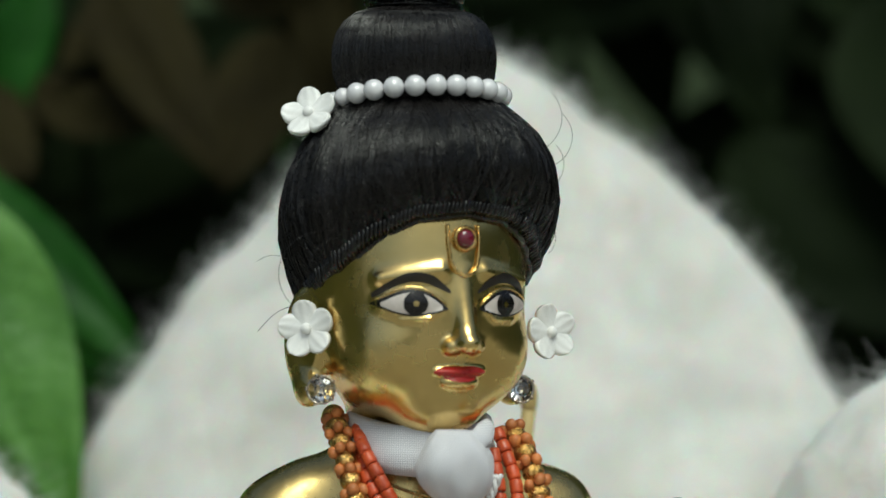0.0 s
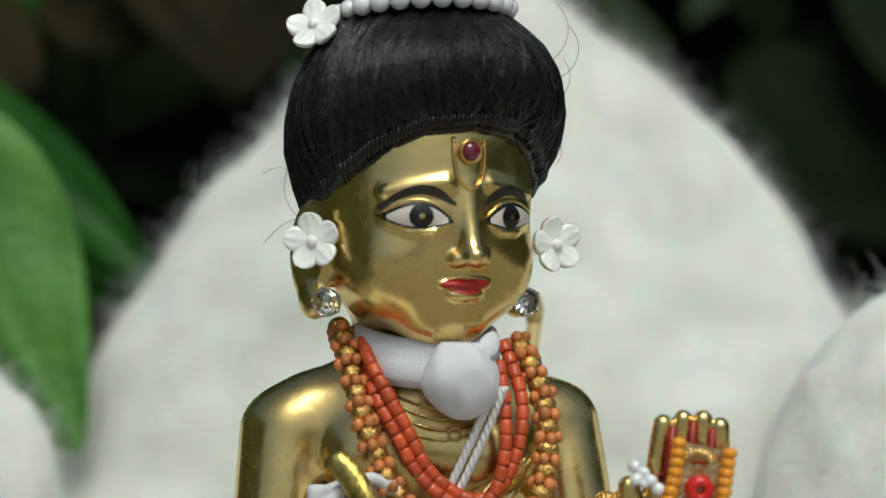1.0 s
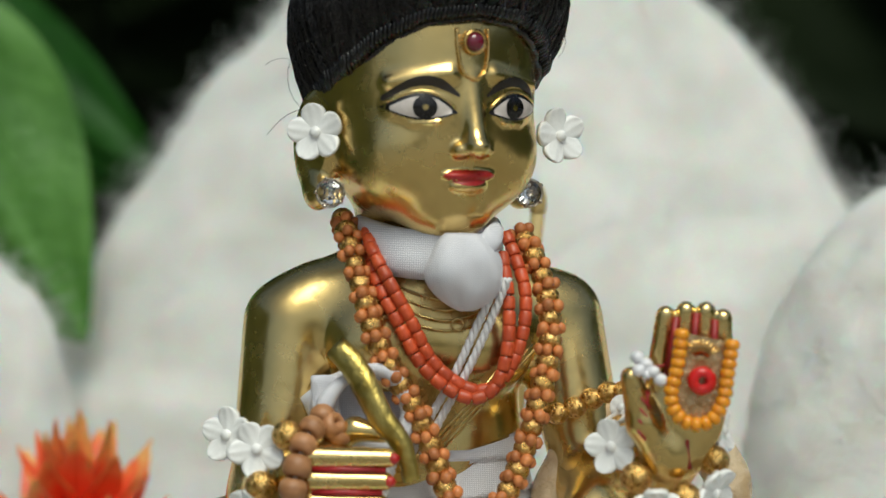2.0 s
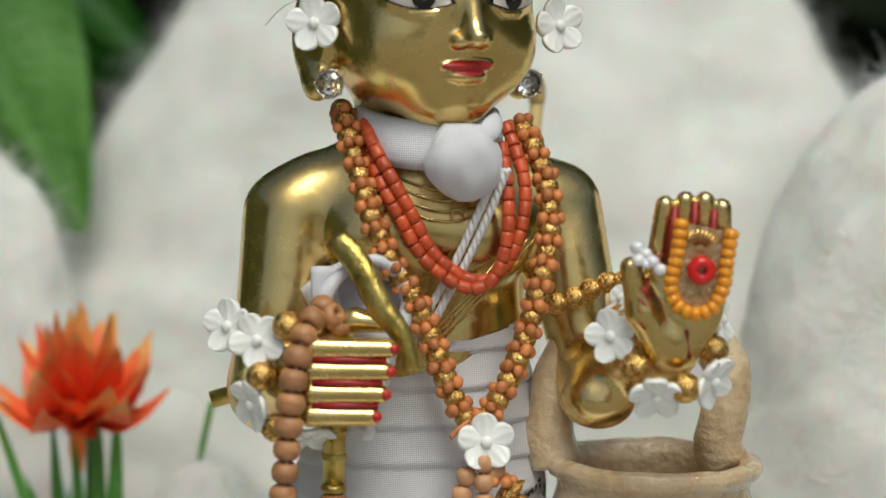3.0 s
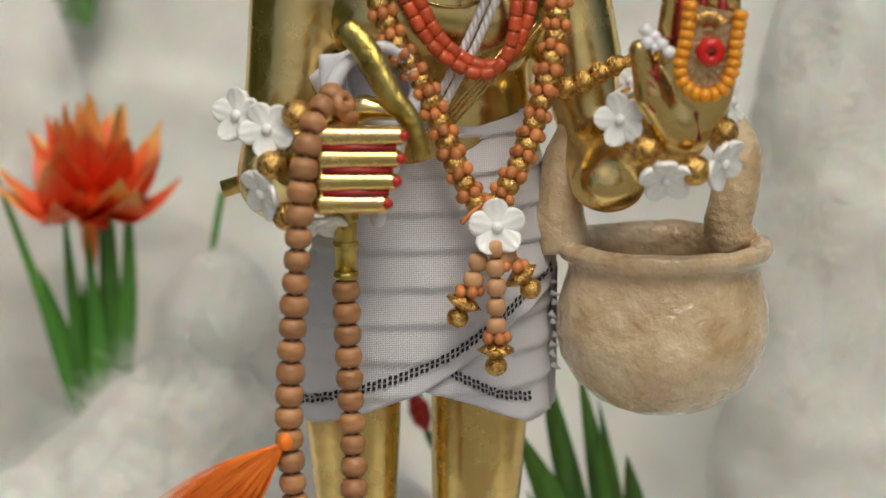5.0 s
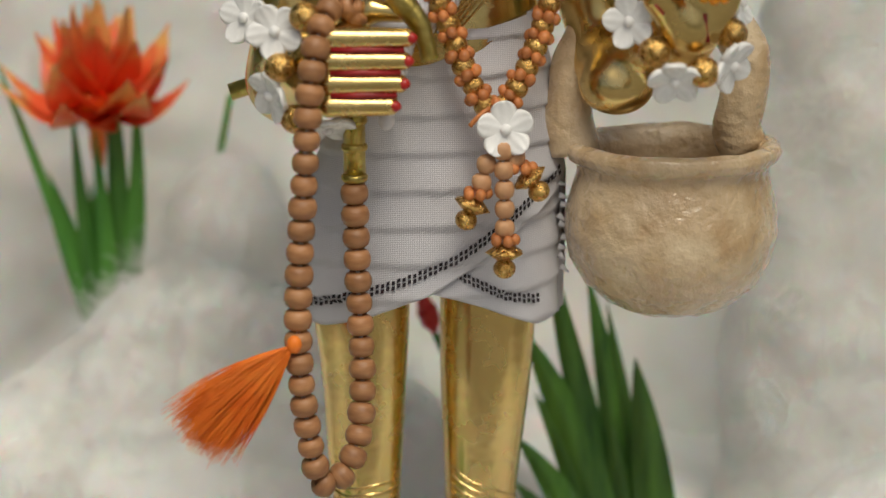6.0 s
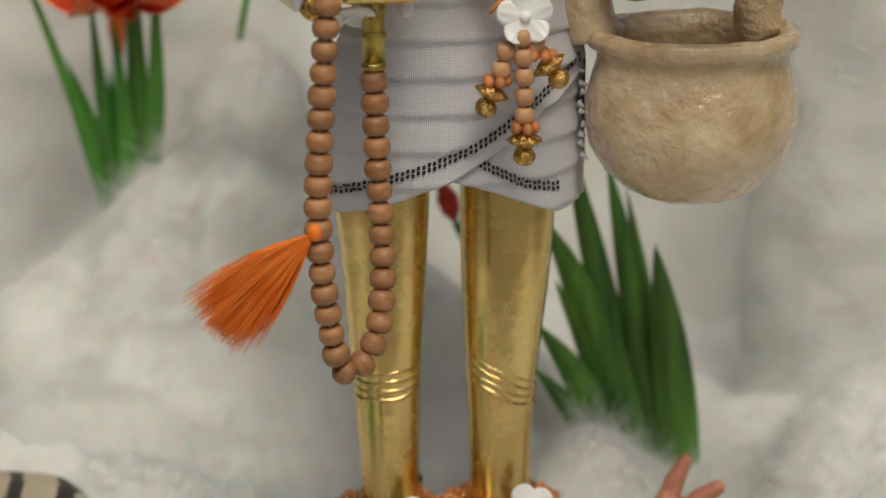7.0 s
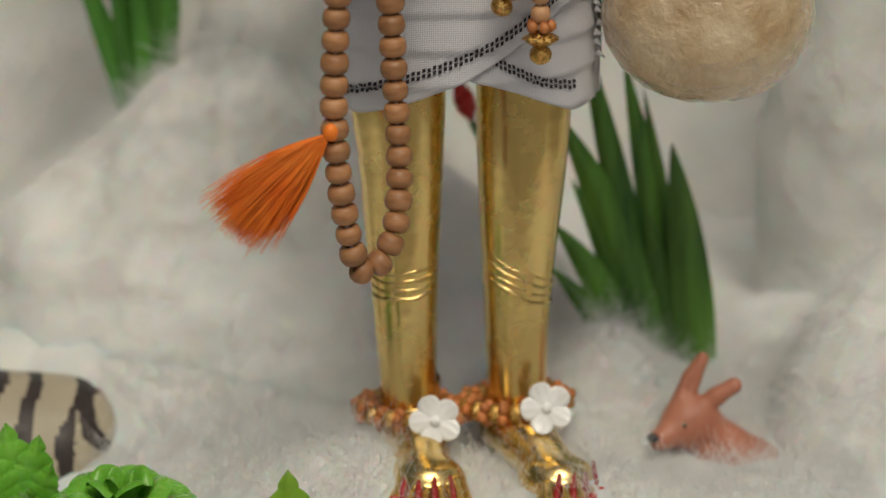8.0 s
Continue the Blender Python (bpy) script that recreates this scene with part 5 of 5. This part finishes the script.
h = spline([(25.4, -5, 129.5), (24.0, -4, 138), (24.9, -3, 148), (29.5, -2, 158), (36, -1, 164.5), (43.5, -1, 167.0), (51, -1, 165.5), (58, -2, 160), (63.4, -2, 151), (62.8, -2, 142), (61.8, -1, 134.5), (63.6, 0, 129.5)], 60)
part("handle", Shape().tube([p + Vector((0.5 * noise.noise(p / 6), 0.5 * noise.noise(p / 5), 0)) for p in h], [5.6 + 0.5 * noise.noise(Vector((i / 6, 0, 0))) - 0.6 * math.sin(math.pi * i / 60) for i in range(61)], 18, flat=0.7), CERAMIC, pot)

# ---- anklets ----
for c, fl, dz in (((-21.0, 1, 13.9), (-14.9, -12.5, 16.6), -0.8), ((4.0, 3, 15.2), (11.1, -11.0, 19.2), 0.6)):
    t = thing("anklet", c, "anklet of orange seed beads with gold beads and a white flower", "anklet", "anklets")
    seed_garland(t, [(c[0] + 11.6 * math.sin(a), c[1] - 9.6 * math.cos(a), c[2] + 0.6 * math.cos(a) + dz * math.sin(a)) for a in [2 * math.pi * k / 16 for k in range(17)]], 4.6, 5, GOLD_BEAD, 1.9)
    flower(t, fl, (0.1, -1, 0.35), 0.35)


# ---- artificial flowers and grass ----
def blade_part(t, root, tip, width, bend, mat, name="blade"):
    a, q = Vector(root), Vector(bend)
    b = a + (Vector(tip) - a) * 1.08
    side = (b - a).cross(Vector((0.15, -1, 0.1))).normalized()

    def fn(u, v):
        s2 = 2 * v - 1
        w = width * 1.6 * math.sin(math.pi * (0.3 + 0.7 * u)) ** 0.85 + 0.05
        return a.lerp(b, u) + q * math.sin(math.pi * 0.5 * u) * (1 - u) * 2 + side * s2 * w + Vector((0, abs(s2) * w * 0.45, 0))
    part(name, Shape().sheet(fn, 18, 6), mat, t)


lily = thing("artificial_flower", (-95, 92, 45), "orange and yellow plastic lotus flower with green blades", "flower")
HEAD_AT = Vector((-95.5, 92, 121))
for ring, n, ln, el, mw in ((0, 6, 25, 14, 9.5), (1, 7, 27, 30, 9.0), (2, 6, 27, 50, 8.0), (3, 6, 28, 66, 6.4), (4, 5, 29, 80, 5.0)):
    for k in range(n):
        a = 2 * math.pi * (k + 0.5 * (ring % 2)) / n + 0.2 + 0.12 * math.sin(5 * k + ring)
        e = radians(el + 5 * math.sin(3 * k + 2 * ring))
        d = Vector((math.cos(a) * math.cos(e), math.sin(a) * math.cos(e), math.sin(e)))
        tip = HEAD_AT + d * ln * (1 + 0.08 * math.sin(7 * k + ring))
        leaf = leaf_shape(HEAD_AT + Vector((0, 0, 1)), tip, mw, Vector((0, 0, -4.0 if ring < 2 else -1)), 0.35, k, facing=(-d.x, -d.y, d.z + 0.8), wave=0.01)
        part("petal", leaf, None, lily)
        lily.children[-1].data.materials.clear()
        lily.children[-1].data.materials.append(None)
part("calyx", Shape().lathe([(1.4, -16), (2.2, -10), (2.4, -4), (5, 0), (7, 4)], HEAD_AT, 16), ORANGE_SILK, lily)
part("stem", Shape().tube(spline([(-94, 92, 40), (-95.5, 92, 80), (-96, 92, 112)], 10), 1.0, 8), BLADE_GREEN, lily)
for root, tip, w, b in (((-98, 90, 58), (-120, 88, 131), 1.5, (3, 0, -4)), ((-96.5, 92, 56), (-108, 90, 101), 2.0, (2, 0, 0)), ((-94, 88, 56), (-101, 88, 117), 2.0, (-2, 0, 0)), ((-92, 90, 56), (-92, 90, 132), 2.7, (2, 0, 4)), ((-91, 90, 56), (-85.5, 90, 123), 2.4, (3, 0, 0)), ((-96, 90, 55), (-107.5, 89, 90), 1.8, (0, 0, 0)), ((-93, 86, 56), (-95.5, 86, 112), 2.2, (1, 0, 0)), ((-94.5, 93, 56), (-98, 94, 98), 2.2, (-1, 0, 0))):
    blade_part(lily, root, tip, 0.68 * w, b, BLADE_GREEN)
mm_, nt_, bs_ = nodes_of("orange_yellow_petal")
tc_, far_, rng_ = nt_.nodes.new("ShaderNodeTexCoord"), nt_.nodes.new("ShaderNodeVectorMath"), nt_.nodes.new("ShaderNodeMath")
far_.operation, rng_.operation = "DISTANCE", "MULTIPLY_ADD"
far_.inputs[1].default_value = (HEAD_AT - Vector((-95, 92, 45))) * MM
nt_.links.new(tc_.outputs["Object"], far_.inputs[0])
nt_.links.new(far_.outputs["Value"], rng_.inputs[0])
rng_.inputs[1].default_value = 20.0
nt_.links.new(noisy(nt_, 90), rng_.inputs[2])
nt_.links.new(ramp(nt_, rng_.outputs[0], [(0.60, (0.85, 0.08, 0.028)), (0.84, (0.90, 0.15, 0.05)), (1.0, (0.93, 0.43, 0.13))]), bs_.inputs["Base Color"])
bs_.inputs["Roughness"].default_value = 0.45
bs_.inputs["Subsurface Weight"].default_value = 0.6
bs_.inputs["Subsurface Scale"].default_value = 0.006
for c in lily.children:
    if c.name.startswith("petal"):
        c.data.materials[0] = mm_

grass = thing("artificial_grass", (42, 52, -6), "tuft of dark green plastic grass blades in the cotton", "grass")
for root, tip, w, b in (((41, 48, 0), (17.2, 50, 67.6), 3.3, (1, 0, 10)), ((43, 52, 0), (22.4, 52, 88), 2.5, (-2, 0, 8)), ((45, 54, 0), (32.6, 54, 80), 2.5, (1, 0, 6)), ((47, 55, 0), (37.4, 55, 72.6), 1.9, (2, 0, 0)), ((52, 49, -2), (44.2, 49, 60.8), 3.4, (1, 0, 4)),
                        ((36, 47, 0), (15.6, 47, 42.2), 2.8, (2, 0, 6)), ((33, 46, 0), (14.8, 46, 31.5), 2.2, (2, 0, 4)), ((48, 51, -2), (38.5, 51, 44), 2.8, (0, 0, 2)), ((40, 50, 0), (27, 52, 60), 2.4, (2, 0, 6)), ((50, 56, -2), (42, 57, 52), 2.6, (3, 0, 0)), ((38, 49, 0), (20, 50, 52), 2.4, (2, 0, 5))):
    blade_part(grass, root, tip, w, b, BLADE_DARK)
bud = thing("flower_bud", (4, 66, 30), "red plastic tulip bud on a green stem", "flower")
part("bud", Shape().lathe([(0.6, -5), (2.6, -2), (2.8, 1.5), (1.6, 4.5), (0.4, 6)], (-8.2, 62, 73), 14, 0, along((-0.35, 0, 1))), RED, bud)
part("stem", Shape().tube(spline([(6, 66, 30), (-1, 63, 55), (-6.6, 62, 68)], 10), 1.0, 8), BLADE_GREEN, bud)
blade_part(bud, (8, 64, 30), (-4, 62, 66), 1.8, (0, 0, 0), BLADE_GREEN)
thin = thing("grass_stem", (-60, 96, 105), "single thin green plastic stem in the cotton", "grass")
part("stem", Shape().tube(spline([(-65, 96, 100), (-63, 95, 112), (-60.6, 93, 124)], 6), 0.9, 8), BLADE_GREEN, thin)

stick = thing("wooden_stick", (5, 62, -20), "thin pale yellow wooden stick standing behind the statue", "stick")
part("shaft", Shape().tube(spline([(5, 62, -20), (13, 62, 90), (21.8, 62, 206)], 12), 1.7, 10), STRAW, stick)
part("tip", Shape().lathe([(1.7, 0), (2.1, 1.0), (2.1, 4.0), (1.4, 6.2), (0.4, 7.0)], (21.8, 62, 206), 12), STRAW, stick)

# ---- toy animals ----
deer = Field((34, -8, -16), (76, 30, 26), 0.6)
deer.limb((46, 9, 5.0), (41, 5, 3.4), 5.0, 2.9, 2)
deer.lump((48.2, 10, 7.0), (6.4, 5.0, 5.8), 2)
deer.limb((51, 11, 4), (62, 14, -9), 5.4, 8.5, 4)
deer.limb((60, 14, -10), (74, 18, -12), 8, 9, 3)
deer.line([(46.6, 11, 11), (48.6, 12, 16.5), (51.2, 12.5, 21.4)], 2.9, 1.7, 1)
deer.line([(50.4, 10, 9), (54.6, 10, 12.6), (58.8, 10, 15.4)], 2.5, 2.0, 1)
deer.lump((48.0, 8.6, 16.0), (0.9, 1.6, 3.6), 0.6, True, (0, 24, 0))
for i in range(16):
    a, zz = rnd.uniform(44, 56), rnd.uniform(-2, 9)
    deer.limb((a, 5.0, zz), (a + 2.2, 5.4, zz - 1.2), 0.3, 0.2, 0.5)
deer.limb((56, 12, -6), (66, 14, -14), 8, 9, 4)
dv, dq = deer.net()
toy = Shape().add(dv, dq.tolist())
toy.ball((39.0, 2.9, 4.6), (1.5, 1.3, 1.2), 12, 8, 1)
toy.ball((46.6, 4.9, 7.2), (1.0, 0.7, 0.7), 12, 8, 2).ball((46.6, 4.5, 7.2), (0.55, 0.5, 0.55), 10, 6, 1)
solid("toy_deer", toy, [CLAY_DEER, EYE_BLACK, CREAM], "small terracotta-brown plastic toy deer sitting in cotton", "toy", (52, 10, -8)).location += Vector((-0.0018, 0, 0.0008))
zeb = Field((-150, -4, -36), (-86, 44, 24), 0.9)
zeb.limb((-136, 22, -6), (-114, 22, -7), 21, 20.5, 4)
zeb.limb((-104, 18, -12), (-102, 16, -32), 9, 6, 4)
zeb.limb((-104, 28, -12), (-102, 30, -32), 9, 6, 4)
zv, zq = zeb.net()
cen = zv[zq].mean(axis=1)
wob = np.array([noise.noise(Vector(c) / 11) for c in cen])
phase = (cen[:, 0] * 0.95 - (cen[:, 2] + 4) * np.where(cen[:, 0] > -106, -0.55, 0.12) + 3.0 * wob) / 10.5
zs = Shape().add(zv, zq.tolist())
zs.k = [int(1 if (p - math.floor(p)) < 0.40 else 0) for p in phase]
solid("toy_zebra", zs, [CREAM, STRIPE], "cream plastic toy zebra with dark brown stripes", "toy", (-115, 22, -34)).location.x += 0.003


# ---- green plastic plants in front ----
def cup(c, a, r, h, open_, seed):
    """One curled petal of a rosette."""
    c = Vector(c)

    def fn(u, v):
        s2 = 2 * v - 1
        b = a + s2 * (0.95 - 0.25 * u)
        rad = r * (0.25 + 0.75 * u ** 0.7) + open_ * u ** 3
        return c + Vector((math.cos(b) * rad, math.sin(b) * rad, h * math.sin(u * 1.9) * (1 - 0.22 * s2 * s2) + 0.5 * noise.noise(Vector((u * 3, s2 * 2, seed)))))
    return Shape().sheet(fn, 12, 14)


rose = thing("succulent_rosette", (-80, -44, -2), "glossy bright green plastic rosette with curled leaves", "plant")
for ring, n, r, h, op in ((0, 3, 3.0, 12, 0.6), (1, 4, 5.6, 12.5, 1.8), (2, 5, 8.8, 11, 3.0), (3, 6, 12.5, 7.5, 4.4)):
    for k in range(n):
        part("leaf", cup((-84.5, -44, 6.0 - ring), 2 * math.pi * k / n + ring * 0.7, r, h, op, k + ring * 7), LETTUCE, rose)
part("core", Shape().lathe([(4, -3), (6, 4), (3, 10)], (-84.5, -44, 0), 12), LETTUCE, rose)


def spiky(root, tip, w, teeth, facing=(0.2, -1, 0.5)):
    a, b = Vector(root), Vector(tip)
    side = (b - a).cross(Vector(facing)).normalized()

    def fn(u, v):
        s2 = 2 * v - 1
        saw = 1 + 0.55 * abs(math.sin(u * teeth * math.pi)) ** 0.7
        return a.lerp(b, u) + side * s2 * w * math.sin(math.pi * min(1, 0.2 + 0.8 * u)) * saw + Vector((0, abs(s2) * w * 0.4, 0))
    return Shape().sheet(fn, 48, 6)


fern = thing("spiky_leaf_plant", (-96, -30, -4), "light green plastic plant with toothed leaves", "plant")
for tip, w in (((-104, -34, 22), 4.4), ((-112, -32, 24), 5.0), ((-101, -36, 16), 3.6), ((-116, -38, 20), 4.6), ((-105, -46, 14), 4.6)):
    part("leaf", spiky((-109, -34, -2), tip, w, 6), LETTUCE, fern)
tipl = thing("toothed_leaf", (-44, -58, -4), "yellow-green plastic leaf with toothed edges", "leaf")
for tip, w in (((-45.4, -62, 25.6), 4.2), ((-40.0, -60, 17), 3.4), ((-51.0, -60, 17.5), 3.4)):
    part("blade", spiky((-45.5, -60, 2), tip, w, 5), LIME, tipl)

for ob, k in ((mala, REACH), (left, REACH), (tie, REACH), (right, RAISED), (badge, RAISED), (pear, RAISED)):
    ob.location = Vector(EYE) + (ob.location - Vector(EYE)) * k
    ob.scale = (k, k, k)
